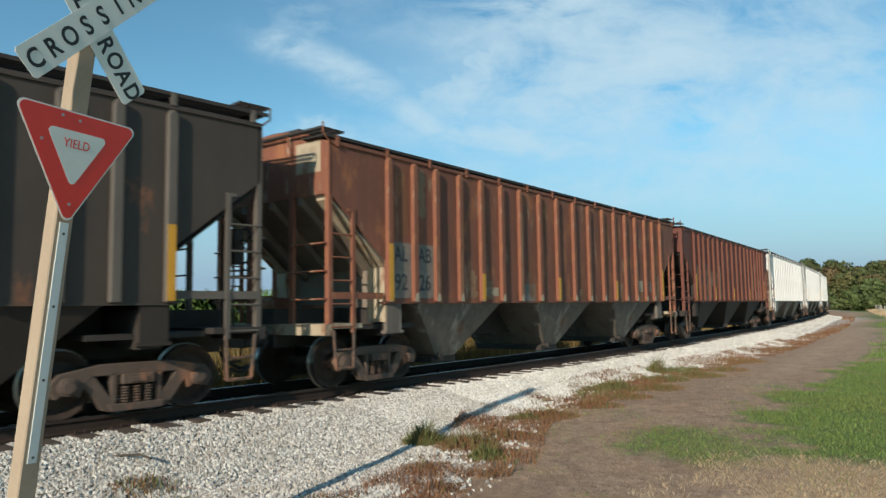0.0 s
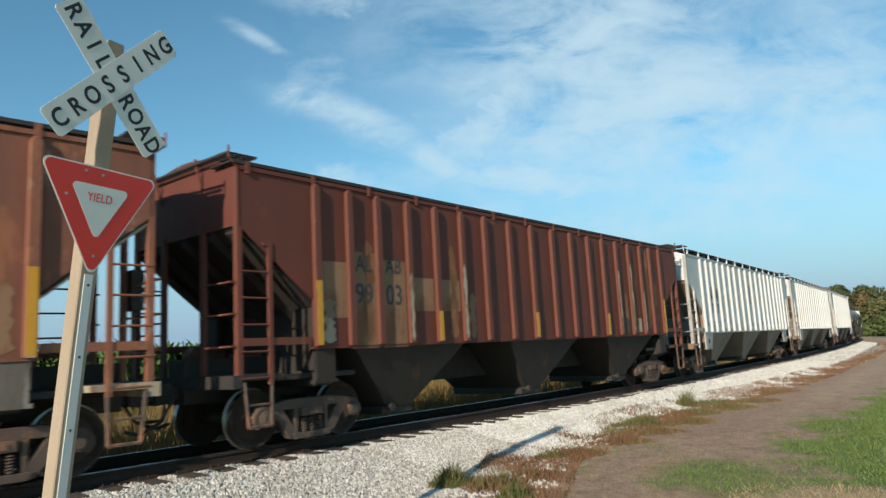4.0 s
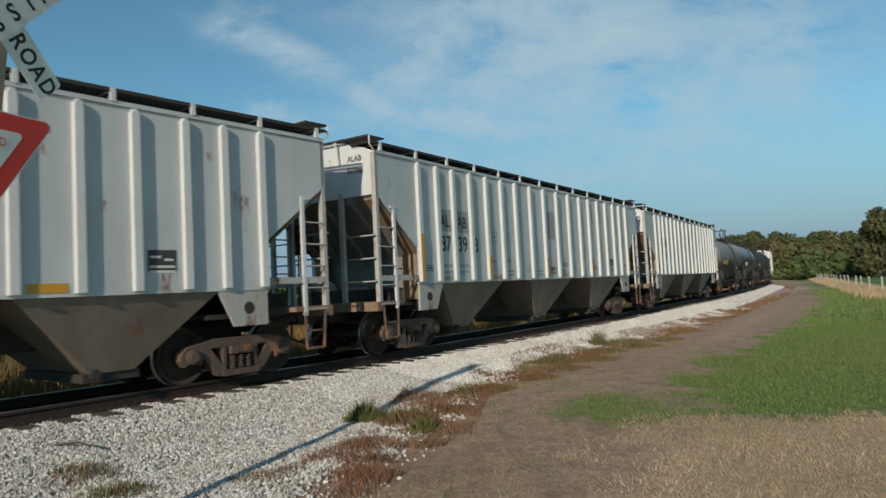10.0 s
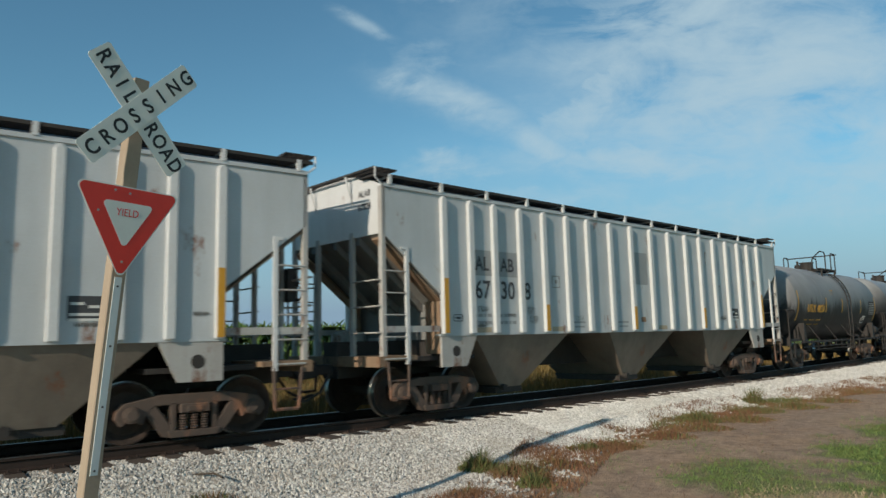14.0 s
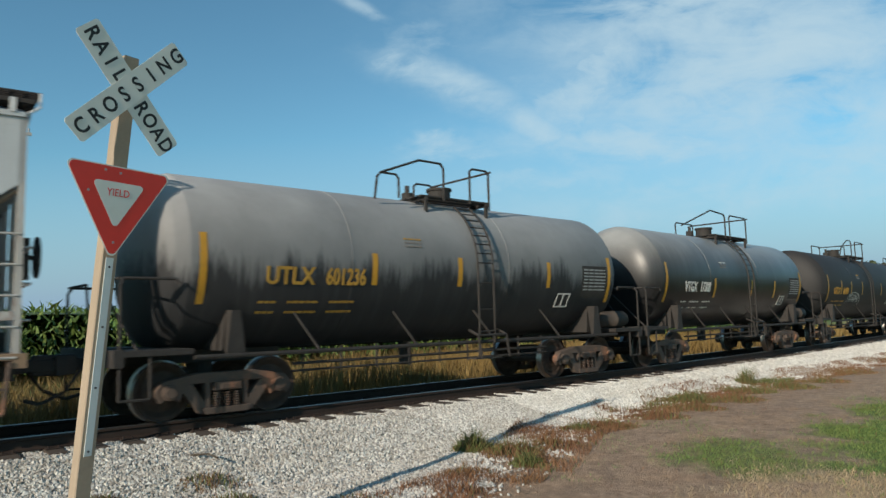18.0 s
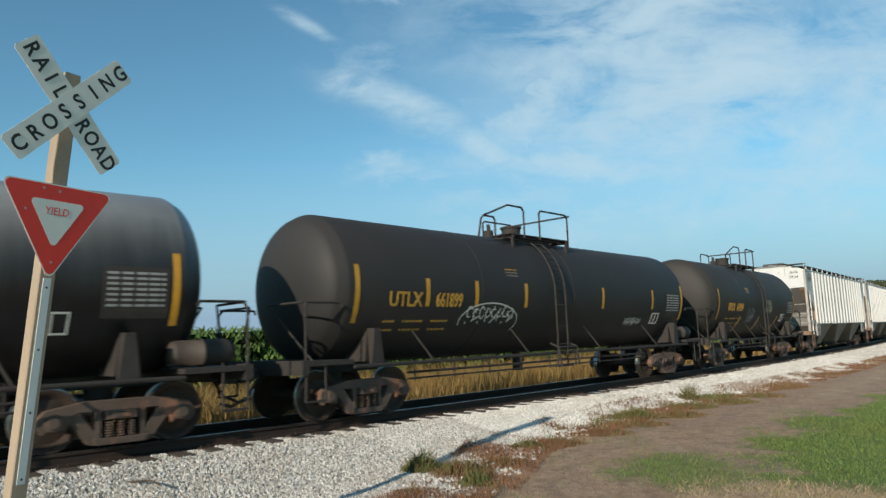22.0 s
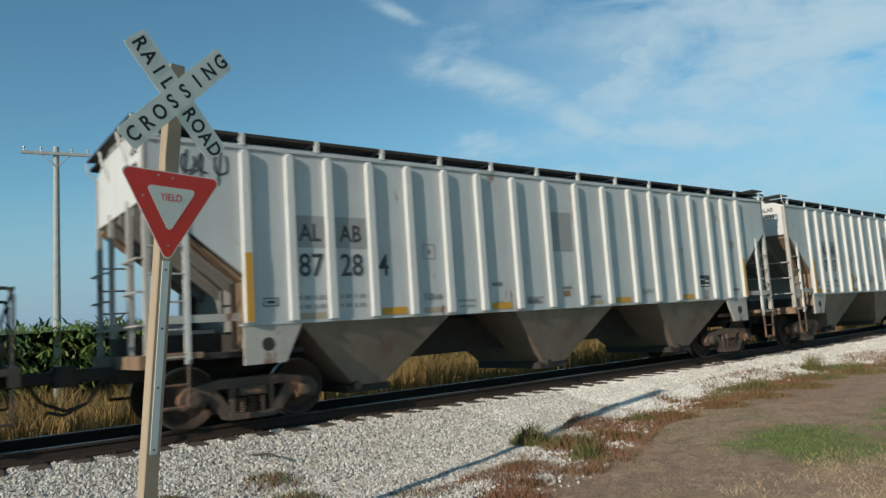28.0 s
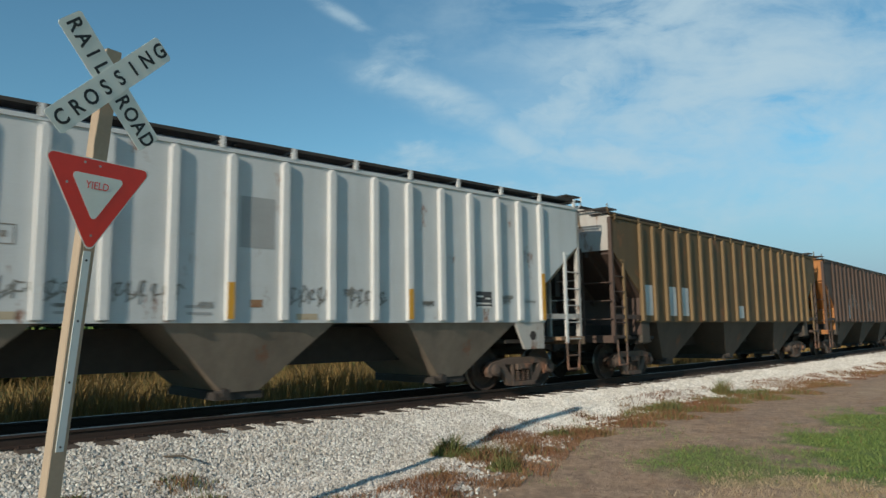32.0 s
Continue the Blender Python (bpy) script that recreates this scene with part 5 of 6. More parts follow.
# ------------------------------------------------------------------ crossing sign
def make_sign():
    up = Matrix.Rotation(1.0015, 4, "Z") @ Matrix.Rotation(0.0367, 4, "Y") @ Matrix.Rotation(0.1147, 4, "X")
    mid = Vector((-2.983, 5.450, 3.995))
    down = 4.20
    sign = tagged(new("crossing_sign"), "crossbuck over red yield sign on a leaning wooden post", "road sign")
    sign.matrix_basis = Matrix.Translation(mid + up.to_3x3() @ Vector((0, 0, -down))) @ up
    half = 0.066
    b = Build().box(-half, half, 0.012, 0.012 + 2 * half, -0.55, down + 0.30)
    part("post", b.mesh("post", M_POST, bevel=0.008), sign, "weathered square timber post")
    b = Build().box(-0.032, 0.032, 0.004, 0.012, 1.02, 2.72)
    part("reflective_strip", b.mesh("reflective_strip", M_STRIP), sign, "white reflective strip on the post")
    for z in (1.06, 1.60, 2.12, 2.64):
        part("bolt", Build().rod((0, 0.006, z), (0, -0.002, z), 0.010, 8).mesh("bolt", M_STENCIL), sign)
    W = 0.116

    def blade(name, deg, y, L):
        t = Matrix.Translation((0, y, down)) @ Matrix.Rotation(radians(-deg), 4, "Y")
        c = 0.02
        pts = [(-L + c, -W), (L - c, -W), (L, -W + c), (L, W - c), (L - c, W), (-L + c, W), (-L, W - c), (-L, -W + c)]
        ob = part(name, Build().prism(pts, -0.003, 0.003).mesh(name, M_SIGNW), sign, "white crossbuck blade with black capitals")
        ob.matrix_basis = t
        return ob

    back = blade("blade", -47.1, 0.004, 0.616)
    front = blade("blade", 47.5, -0.006, 0.637)
    for k, ch in enumerate("CROSSING"):
        part("letter", words(ch, 0.185, M_SIGNK, 0.001, 0.004, 0.86), front, "", pose(-0.548 + k * 0.1605, -0.0045, -0.008))
    for k, ch in enumerate("RAIL"):
        part("letter", words(ch, 0.185, M_SIGNK, 0.001, 0.004, 0.86), back, "", pose(-0.535 + k * 0.130, -0.0045, 0))
    for k, ch in enumerate("ROAD"):
        part("letter", words(ch, 0.185, M_SIGNK, 0.001, 0.004, 0.86), back, "", pose(0.180 + k * 0.128, -0.0045, 0))

    def tri(r, top, inset, y0, y1, m_, name):
        """A rounded triangle, point down."""
        side = 0.95 - inset * 2 * math.sqrt(3)
        hh = side * math.sqrt(3) / 2
        ct = [(-side / 2, 0), (0, -hh), (side / 2, 0)]
        cen = (0, -hh / 3)
        pts = []
        for i, (x, z) in enumerate(ct):
            d = Vector((cen[0] - x, cen[1] - z)).normalized() * 2 * r
            a0 = (150, 270, 390)[i]
            for k in range(6):
                a = radians(a0 - 60 + 120 * k / 5) if i != 9 else 0
                pts.append((x + d.x + r * math.cos(a), z + d.y + r * math.sin(a)))
        pts = [(x, z - inset) for x, z in pts]
        ang = sorted(pts, key=lambda p: math.atan2(p[1] + hh / 3 + inset, p[0]))
        return Build().prism([(x, z + top) for x, z in ang], y0, y1).mesh(name, m_)

    top = down - 0.685
    y = part("yield_plate", tri(0.045, top, 0.0, -0.010, -0.006, M_SIGNW, "yield_plate"), sign, "triangular yield plate with a thin white rim")
    part("red_border", tri(0.042, top, 0.010, -0.0125, -0.0101, M_SIGNR, "red_border"), y, "red reflective border")
    part("white_middle", tri(0.03, top, 0.138, -0.0145, -0.0126, M_SIGNW, "white_middle"), y)
    part("lettering", words("YIELD", 0.092, M_SIGNR, 0.001, 0.0, 0.84), y, "red capitals", pose(0, -0.0155, top - 0.232))
    for x, z in ((0, -0.055), (-0.13, -0.045), (-0.255, -0.24), (0, -0.66)):
        part("bolt", Build().rod((x, -0.010, top + z), (x, -0.018, top + z), 0.011, 8).mesh("bolt", M_STEEL), y)


M_STRIP = plain("white_reflective_strip", (0.62, 0.68, 0.68), 0.35, 0, 0.08, 5, 0.02)
make_sign()


# ------------------------------------------------------------------ ties
rng = np.random.default_rng(7)


TIE_S = []


def make_ties():
    bed = tagged(new("track_bed"), "row of weathered wooden ties sunk in white ballast", "railway track", kind="structure")
    kinds = []
    for k in range(5):
        b = Build()
        w = 0.112 + 0.006 * k
        l0, l1 = TIE / 2 + 0.03 * (k - 2), TIE / 2
        b.taper([(-w, -l0, -0.17), (w, -l0, -0.17), (w, l1, -0.17), (-w, l1, -0.17)], [(-w + 0.01, -l0 + 0.02, 0), (w - 0.012, -l0 + 0.01, 0.004), (w - 0.01, l1, 0), (-w + 0.01, l1, -0.004)])
        for sy in (-0.7525, 0.7525):
            b.box(-0.09, 0.09, sy - 0.17, sy + 0.17, 0.0, 0.014, 1)
            for sx in (-0.06, 0.06):
                for q in (-0.1, 0.1):
                    b.rod((sx, sy + q, 0.01), (sx, sy + q, 0.04), 0.014, 6, 1)
        kinds.append(b.mesh("tie", [M_TIE, M_RAIL]))
    s, i = -22.0, 0
    TIE_S.clear()
    while i < 290:
        x, y, h = track(s, MID + float(rng.normal(0, 0.04)))
        ob = part("tie", kinds[int(rng.integers(5))], bed, "", pose(x, y, RAIL_Z - 0.18 + 0.002, 0, float(rng.normal(0, 0.5)), 90 - math.degrees(h) + float(rng.normal(0, 1.2))))
        TIE_S.append(s)
        s += 0.50 + float(rng.normal(0, 0.025))
        i += 1
    return bed


make_ties()


# ------------------------------------------------------------------ crushed stone
def stones(name, count, s0, s1, d0, d1, size, lift, label, rock=None, flat=0.8):
    """Many angular stones as one sheet of loose pieces."""
    s = rng.uniform(s0, s1, count)
    u = rng.uniform(0, 1, count)
    edge = np.interp(s, EDGE_S, EDGE_D)
    far_d = np.where(np.isnan(d1), edge + 0.9, d1)
    d = d0 + (far_d - d0) * u
    h = np.interp(s, _s, _h)
    x = np.interp(s, _s, _x) + np.cos(h) * d
    y = np.interp(s, _s, _y) - np.sin(h) * d
    # thin out past the ragged edge
    w = fuzz(x, y, 1.7, 0.4) - 0.5
    keep = (edge - d + w * 0.9 + np.where(rng.uniform(0, 1, count) < 0.35, rng.normal(0, 0.45, count), rng.normal(0, 0.12, count))) > 0.05
    # the tie ends stay clear
    ts = np.array(TIE_S)
    i = np.clip(np.searchsorted(ts, s), 1, len(ts) - 1)
    gap = np.minimum(np.abs(ts[i] - s), np.abs(ts[i - 1] - s))
    keep &= (d > 0.05) | (d < -0.46) | (gap > 0.135)
    x, y, s, d = x[keep], y[keep], s[keep], d[keep]
    n = len(x)
    z = ground_z(s, d) + (fuzz(x, y, 3.1, 1.0) - 0.5) * 0.03
    x, y, z = settle(x, y, z, d)
    base = np.array([(1, 0, 0), (0, 1, 0), (-1, 0, 0), (0, -1, 0), (0, 0, 1), (0, 0, -1)], float)
    r = size * rng.uniform(0.55, 1.35, (n, 1, 1)) * rng.uniform(0.6, 1.3, (n, 6, 1))
    v = base[None] * r
    a = rng.uniform(0, 6.28, n)
    ca, sa_ = np.cos(a)[:, None], np.sin(a)[:, None]
    t = rng.uniform(-0.7, 0.7, n)
    ct, st = np.cos(t)[:, None], np.sin(t)[:, None]
    vx, vz = v[:, :, 0] * ct - v[:, :, 2] * st, v[:, :, 0] * st + v[:, :, 2] * ct
    vx, vy = vx * ca - v[:, :, 1] * sa_, vx * sa_ + v[:, :, 1] * ca
    co = np.stack([vx + x[:, None], vy + y[:, None], vz * flat + z[:, None] + lift], 2).reshape(-1, 3)
    tri = np.array([(0, 1, 4), (1, 2, 4), (2, 3, 4), (3, 0, 4), (1, 0, 5), (2, 1, 5), (3, 2, 5), (0, 3, 5)])
    f = (tri[None] + (np.arange(n) * 6)[:, None, None]).reshape(-1, 3)
    tagged(new(name, sheet_mesh(name, co, f, [rock or M_STONE])), label, "gravel", kind="stuff")


NAN = float("nan")
stones("ballast_stones", 40000, 1.2, 9.0, -0.44, NAN, 0.031, 0.010, "white crushed limestone heaped beside the ties", flat=0.6)
stones("ballast_stones", 84000, -9.0, 3.6, -0.44, NAN, 0.029, 0.012, "dusty white crushed limestone heaped beside the ties, gap shade in its colour", M_STONE_NEAR)
stones("ballast_stones", 56000, 9.0, 34.0, -0.44, NAN, 0.045, 0.008, "white crushed limestone heaped beside the ties", flat=0.45)
stones("ballast_stones", 13000, 34.0, 90.0, -0.40, NAN, 0.08, 0.004, "white crushed limestone heaped beside the ties", flat=0.35)
stones("ballast_stones", 12000, -12.0, 26.0, -TIE - 1.4, -0.50, 0.034, -0.035, "near-black stone between and behind the rails", M_STONE_DARK)


# ------------------------------------------------------------------ grass, weeds and crops
def blades(x, y, z, height, width, lean, material, name, label, category="grass", curl=0.35):
    """Bent blades of three rungs each, joined."""
    n = len(x)
    if n and np.min(y) < BROW:
        x, y, z = settle(x, y, z, track_sd(x, y)[1])
    a = rng.uniform(0, 6.28, n)
    b = rng.uniform(0, 6.28, n)
    hh = height * rng.uniform(0.55, 1.25, n)
    l = hh * lean * rng.uniform(0.3, 1.5, n)
    wx, wy = np.cos(a) * width * 0.5, np.sin(a) * width * 0.5
    lx, ly = np.cos(b) * l, np.sin(b) * l
    p = np.empty((n, 5, 3))
    p[:, 0] = np.stack([x - wx, y - wy, z], 1)
    p[:, 1] = np.stack([x + wx, y + wy, z], 1)
    p[:, 2] = np.stack([x + wx * 0.8 + lx * curl, y + wy * 0.8 + ly * curl, z + hh * 0.6], 1)
    p[:, 3] = np.stack([x - wx * 0.8 + lx * curl, y - wy * 0.8 + ly * curl, z + hh * 0.6], 1)
    p[:, 4] = np.stack([x + lx, y + ly, z + hh], 1)
    f = np.array([(0, 1, 2), (0, 2, 3), (3, 2, 4)])
    f = (f[None] + (np.arange(n) * 5)[:, None, None]).reshape(-1, 3)
    ob = new(name, sheet_mesh(name, p.reshape(-1, 3), f, [material]))
    return tagged(ob, label, category, kind="stuff")


def scatter(count, x0, x1, y0, y1):
    x, y = rng.uniform(x0, x1, count), rng.uniform(y0, y1, count)
    s, d = track_sd(x, y)
    return x, y, s, d, ground_z(s, d)


def sow(count, box, share, power=1.0):
    x, y, s, d, z = scatter(count, *box)
    turf, straw, stone = cover(x, y, s, d)
    w = {"turf": turf, "straw": straw}[share] * (1 - stone)
    k = rng.uniform(0, 1, count) < w ** power
    return x[k], y[k], z[k]


x, y, z = sow(190000, (-0.5, 17, 8.5, 26), "turf")
blades(x, y, z, 0.048, 0.010, 1.0, M_GRASS, "lawn_grass", "short green grass beside the dirt lane")
x, y, z = sow(60000, (9, 45, 22, 60), "turf")
blades(x, y, z, 0.12, 0.03, 0.6, M_GRASS, "lawn_grass", "short green grass beside the dirt lane")
x, y, z = sow(110000, (-2.5, 12, 4.6, 14), "straw")
blades(x, y, z, 0.055, 0.008, 1.6, M_STRAW, "straw_grass", "dry straw-coloured grass on bare soil")
x, y, s, d, z = scatter(26000, -2.5, 12, 6, 20)
k = (d > np.interp(s, EDGE_S, EDGE_D)) & (fuzz(x, y, 2.3, 5.0) + rng.normal(0, 0.15, 26000) > 0.55)
blades(x[k], y[k], z[k], 0.030, 0.008, 1.8, M_REDWEED, "leaf_litter", "scattered brown leaf litter on the soil", "litter")
x, y, s, d, z = scatter(9000, -2.5, 12, 6, 16)
k = (d > np.interp(s, EDGE_S, EDGE_D) + 0.6) & (fuzz(x, y, 1.3, 9.0) > 0.62)
blades(x[k], y[k], z[k], 0.05, 0.011, 0.9, M_GRASS, "grass_sprouts", "thin green sprouts on the brown soil")


def verge(count, s0, s1, lo, hi, density, height, width, material, name, label, lean=0.7, seed=3.0, k=1.6):
    s = rng.uniform(s0, s1, count)
    edge = np.interp(s, EDGE_S, EDGE_D)
    d = edge + rng.uniform(lo, hi, count)
    h = np.interp(s, _s, _h)
    x, y = np.interp(s, _s, _x) + np.cos(h) * d, np.interp(s, _s, _y) - np.sin(h) * d
    keep = fuzz(x, y, k, seed) + rng.normal(0, 0.1, count) > density
    x, y, s, d = x[keep], y[keep], s[keep], d[keep]
    blades(x, y, ground_z(s, d), height, width, lean, material, name, label, "weeds")


verge(34000, 0.5, 30, -0.55, 1.1, 0.50, 0.085, 0.010, M_REDWEED, "rusty_weeds", "low rust-brown dead weeds along the ballast edge")
verge(14000, -3.0, 3, -0.6, 0.8, 0.55, 0.10, 0.010, M_REDWEED, "rusty_weeds", "low rust-brown dead weeds along the ballast edge", k=2.2)
verge(5000, 4.0, 14, 0.0, 0.7, 0.62, 0.13, 0.012, M_WEED, "verge_weeds", "olive weeds along the ballast edge", seed=6.0)
verge(9000, 30, 90, -0.2, 1.0, 0.52, 0.12, 0.03, M_REDWEED, "rusty_weeds", "low rust-brown dead weeds along the ballast edge")


def weed_clump(x, y, r, height, n, green, label):
    a, q = rng.uniform(0, 6.28, n), r * np.sqrt(rng.uniform(0, 1, n))
    px, py = x + np.cos(a) * q, y + np.sin(a) * q * 0.7
    s, d = track_sd(px, py)
    z = ground_z(s, d) - 0.01
    g = rng.uniform(0, 1, n) < green
    ob = tagged(new("weed_clump"), label, "weeds")
    fall = 1.15 - (q / r)
    made = blades(px[g], py[g], z[g], height * fall[g], 0.014, 0.55, M_WEED, "leaf_tuft", "")
    made.parent = ob
    made2 = blades(px[~g], py[~g], z[~g], height * 0.9 * fall[~g], 0.011, 0.6, M_REDWEED, "stalk_tuft", "rust-brown dry stalks")
    made2.parent = ob
    for m_ in (made, made2):
        for key in ("category",):
            if key in m_:
                del m_[key]


weed_clump(-0.42, 10.15, 0.32, 0.40, 1100, 0.72, "bushy olive weed clump at the ballast edge")
weed_clump(0.15, 9.95, 0.48, 0.30, 1300, 0.30, "rust and olive weed clump at the ballast edge")
weed_clump(0.36, 9.25, 0.26, 0.24, 600, 0.9, "green weed clump beside the bare soil")
weed_clump(0.75, 10.6, 0.55, 0.18, 700, 0.12, "rust-brown weed clump at the ballast edge")
weed_clump(-0.35, 8.7, 0.42, 0.16, 600, 0.12, "flat rust-brown weed clump on bare soil")
weed_clump(-0.35, 7.75, 0.42, 0.16, 600, 0.05, "rust-brown weed clump on bare soil")
weed_clump(1.25, 12.1, 0.40, 0.20, 700, 0.60, "low olive weed clump along the stone")
weed_clump(1.80, 12.4, 0.55, 0.16, 800, 0.12, "rust-brown weed clump at the ballast edge")
weed_clump(2.80, 13.5, 0.65, 0.18, 1000, 0.15, "rust-brown weed clump at the ballast edge")
weed_clump(3.70, 14.6, 0.70, 0.20, 1100, 0.20, "rust-brown weed clump at the ballast edge")
weed_clump(3.95, 15.8, 0.55, 0.26, 900, 0.70, "golden olive grass clump leaning over the ballast")
weed_clump(4.95, 15.9, 0.70, 0.20, 1100, 0.30, "rust and olive weed clump at the ballast edge")
weed_clump(5.70, 17.6, 0.70, 0.22, 1000, 0.55, "low olive weed clump along the stone")
weed_clump(6.20, 19.4, 0.28, 0.55, 420, 0.7, "tall feathery weed tuft leaning over the ballast")
weed_clump(6.9, 18.4, 0.80, 0.22, 1000, 0.35, "rust and olive weed clump at the ballast edge")
weed_clump(8.3, 19.8, 0.80, 0.20, 800, 0.25, "rust-brown weed clump at the ballast edge")
weed_clump(10.2, 22.3, 0.90, 0.20, 800, 0.15, "rust-brown weed clump at the ballast edge")
weed_clump(13.4, 27.2, 0.90, 0.20, 700, 0.15, "rust-brown weed clump at the ballast edge")
weed_clump(-3.3, 7.9, 0.50, 0.20, 380, 0.25, "dry weed clump growing in the stone")
weed_clump(-2.8, 7.2, 0.50, 0.22, 420, 0.6, "olive weed clump growing in the stone")
weed_clump(-1.4, 7.4, 0.45, 0.14, 500, 0.2, "dry weed clump growing in the stone")
weed_clump(-4.1, 7.0, 0.35, 0.16, 500, 0.4, "dry weed clump growing in the stone")


def behind(count, s0, s1, d0, d1, height, width, material, name, label, category, density, lean=0.45, k=0.8):
    s, d = rng.uniform(s0, s1, count), -TIE - rng.uniform(d0, d1, count)
    h = np.interp(s, _s, _h)
    x, y = np.interp(s, _s, _x) + np.cos(h) * d, np.interp(s, _s, _y) - np.sin(h) * d
    keep = fuzz(x, y, k, 4.0) > density
    x, y, s, d = x[keep], y[keep], s[keep], d[keep]
    blades(x, y, ground_z(s, d), height * (0.6 + 0.8 * fuzz(x, y, 1.1, 8.0)), width, lean, material, name, label, category)


behind(64000, -26, 40, 2.2, 8.5, 0.95, 0.022, M_GOLD, "golden_weeds", "tall golden-brown dry weeds behind the rails", "weeds", 0.30)
behind(16000, 40, 130, 2.2, 8.0, 0.75, 0.06, M_GOLD, "golden_weeds", "tall golden-brown dry weeds behind the rails", "weeds", 0.25)
behind(4000, -26, 40, 2.4, 8.5, 0.80, 0.022, M_WEED, "olive_weeds", "olive weeds behind the rails", "weeds", 0.48)


def crop():
    n = 75000
    s, d = rng.uniform(-60, 110, n), -TIE - 15 - rng.uniform(0, 1, n) ** 1.6 * 60
    row = np.round(d / 0.76) * 0.76 + rng.normal(0, 0.12, n)
    h = np.interp(s, _s, _h)
    x, y = np.interp(s, _s, _x) + np.cos(h) * row, np.interp(s, _s, _y) - np.sin(h) * row
    z = rng.uniform(0.25, 2.70, n) + (fuzz(x, y, 0.35, 2.0) - 0.5) * 0.25 + np.clip((-d - 17) / 40, 0, 1) * 0.9
    blades(x, y, z, 0.30, 0.11, 1.2, M_CROP, "crop_leaves", "tall leafy green field crop beyond the railway", "crop")
    gx = np.concatenate([np.arange(-60, 110, 2.5)])
    gd = np.concatenate([np.arange(18, 80, 2.5), np.geomspace(80, 1500, 24)])
    S, Dd = np.meshgrid(gx * 1.0, gd)
    hx = np.interp(S, _s, _h)
    wide = 1 + np.clip((Dd - 80) / 60, 0, 30)
    hm = math.radians(42)
    bx, by = np.interp(S, _s, _x), np.interp(S, _s, _y)
    cx_, cy_ = np.interp(25, _s, _x), np.interp(25, _s, _y)
    bx, by = cx_ + (bx - cx_) * wide, cy_ + (by - cy_) * wide
    X = bx - math.cos(hm) * (Dd + TIE)
    Y = by + math.sin(hm) * (Dd + TIE)
    Z = 2.55 + (fuzz(X, Y, 0.9, 1.0) - 0.5) * 0.35 + np.clip((Dd - 17) / 40, 0, 1) * 0.9
    w = S.shape[1]
    i = (np.arange(S.shape[0] - 1)[:, None] * w + np.arange(w - 1)[None]).ravel()
    me = sheet_mesh("crop_canopy", np.stack([X.ravel(), Y.ravel(), Z.ravel()], 1), np.stack([i, i + 1, i + w + 1, i + w], 1), [M_CANOPY], smooth=True)
    tagged(new("crop_canopy", me), "green crop field reaching to the horizon", "crop", kind="stuff")


M_CANOPY = plain("crop_canopy_green", (0.11, 0.17, 0.035), 0.9, 0, 0.5, 1.2, 0.6)
crop()


# ------------------------------------------------------------------ trees, fence, pole
def make_tree(height, spread, n, seed, material):
    g = np.random.default_rng(seed)
    tree = new("tree")
    b = Build()
    b.rod((0, 0, 0), (0.1, 0, height * 0.28), 0.28, 9, 0, 0.2)
    b.rod((0.1, 0, height * 0.28), (0.0, 0.15, height * 0.62), 0.2, 8, 0, 0.08)
    lobes = []
    for k in range(15):
        a, q = g.uniform(0, 6.28), spread * g.uniform(0.15, 0.72)
        z = height * g.uniform(0.10, 0.84)
        q *= 1.15 - 0.55 * z / height
        c = np.array([math.cos(a) * q, math.sin(a) * q, z])
        lobes.append((c, spread * g.uniform(0.28, 0.46)))
        b.rod((0.05, 0, height * g.uniform(0.2, 0.4)), tuple(c), 0.10, 6, 0, 0.03)
    lobes.append((np.array([0, 0, height * 0.82]), spread * 0.34))
    part("trunk", b.mesh("trunk", M_BARK), tree)
    pick = g.integers(0, len(lobes), n)
    c = np.array([lobes[i][0] for i in pick])
    r = np.array([lobes[i][1] for i in pick])
    v = g.normal(0, 1, (n, 3))
    v /= np.linalg.norm(v, axis=1)[:, None]
    p = c + v * (r * g.uniform(0.55, 1.08, n))[:, None] * np.array([1, 1, 0.85])
    p[:, 2] = np.maximum(p[:, 2], 0.4)
    size = 0.42 * g.uniform(0.5, 1.3, n)
    e1 = g.normal(0, 1, (n, 3))
    e1 /= np.linalg.norm(e1, axis=1)[:, None]
    e2 = np.cross(e1, v)
    e2 /= np.linalg.norm(e2, axis=1)[:, None] + 1e-6
    q = np.stack([p - e1 * size[:, None], p + e2 * size[:, None] * 0.7, p + e1 * size[:, None], p - e2 * size[:, None] * 0.7], 1).reshape(-1, 3)
    f = (np.array([(0, 1, 2, 3)])[None] + (np.arange(n) * 4)[:, None, None]).reshape(-1, 4)
    part("crown", sheet_mesh("crown", q, f, [material]), tree)
    return tree


M_TREE = crown_material("tree_leaves", (0.030, 0.050, 0.014), (0.070, 0.095, 0.024), (0.078, 0.078, 0.024), (0.062, 0.058, 0.018))
M_TREE2 = crown_material("autumn_tree_leaves", (0.052, 0.066, 0.019), (0.100, 0.110, 0.031), (0.115, 0.098, 0.034), (0.120, 0.078, 0.030))
M_BUSH = leaf_material("bush_leaves", (0.042, 0.068, 0.018), (0.085, 0.115, 0.028), (0.075, 0.095, 0.028))


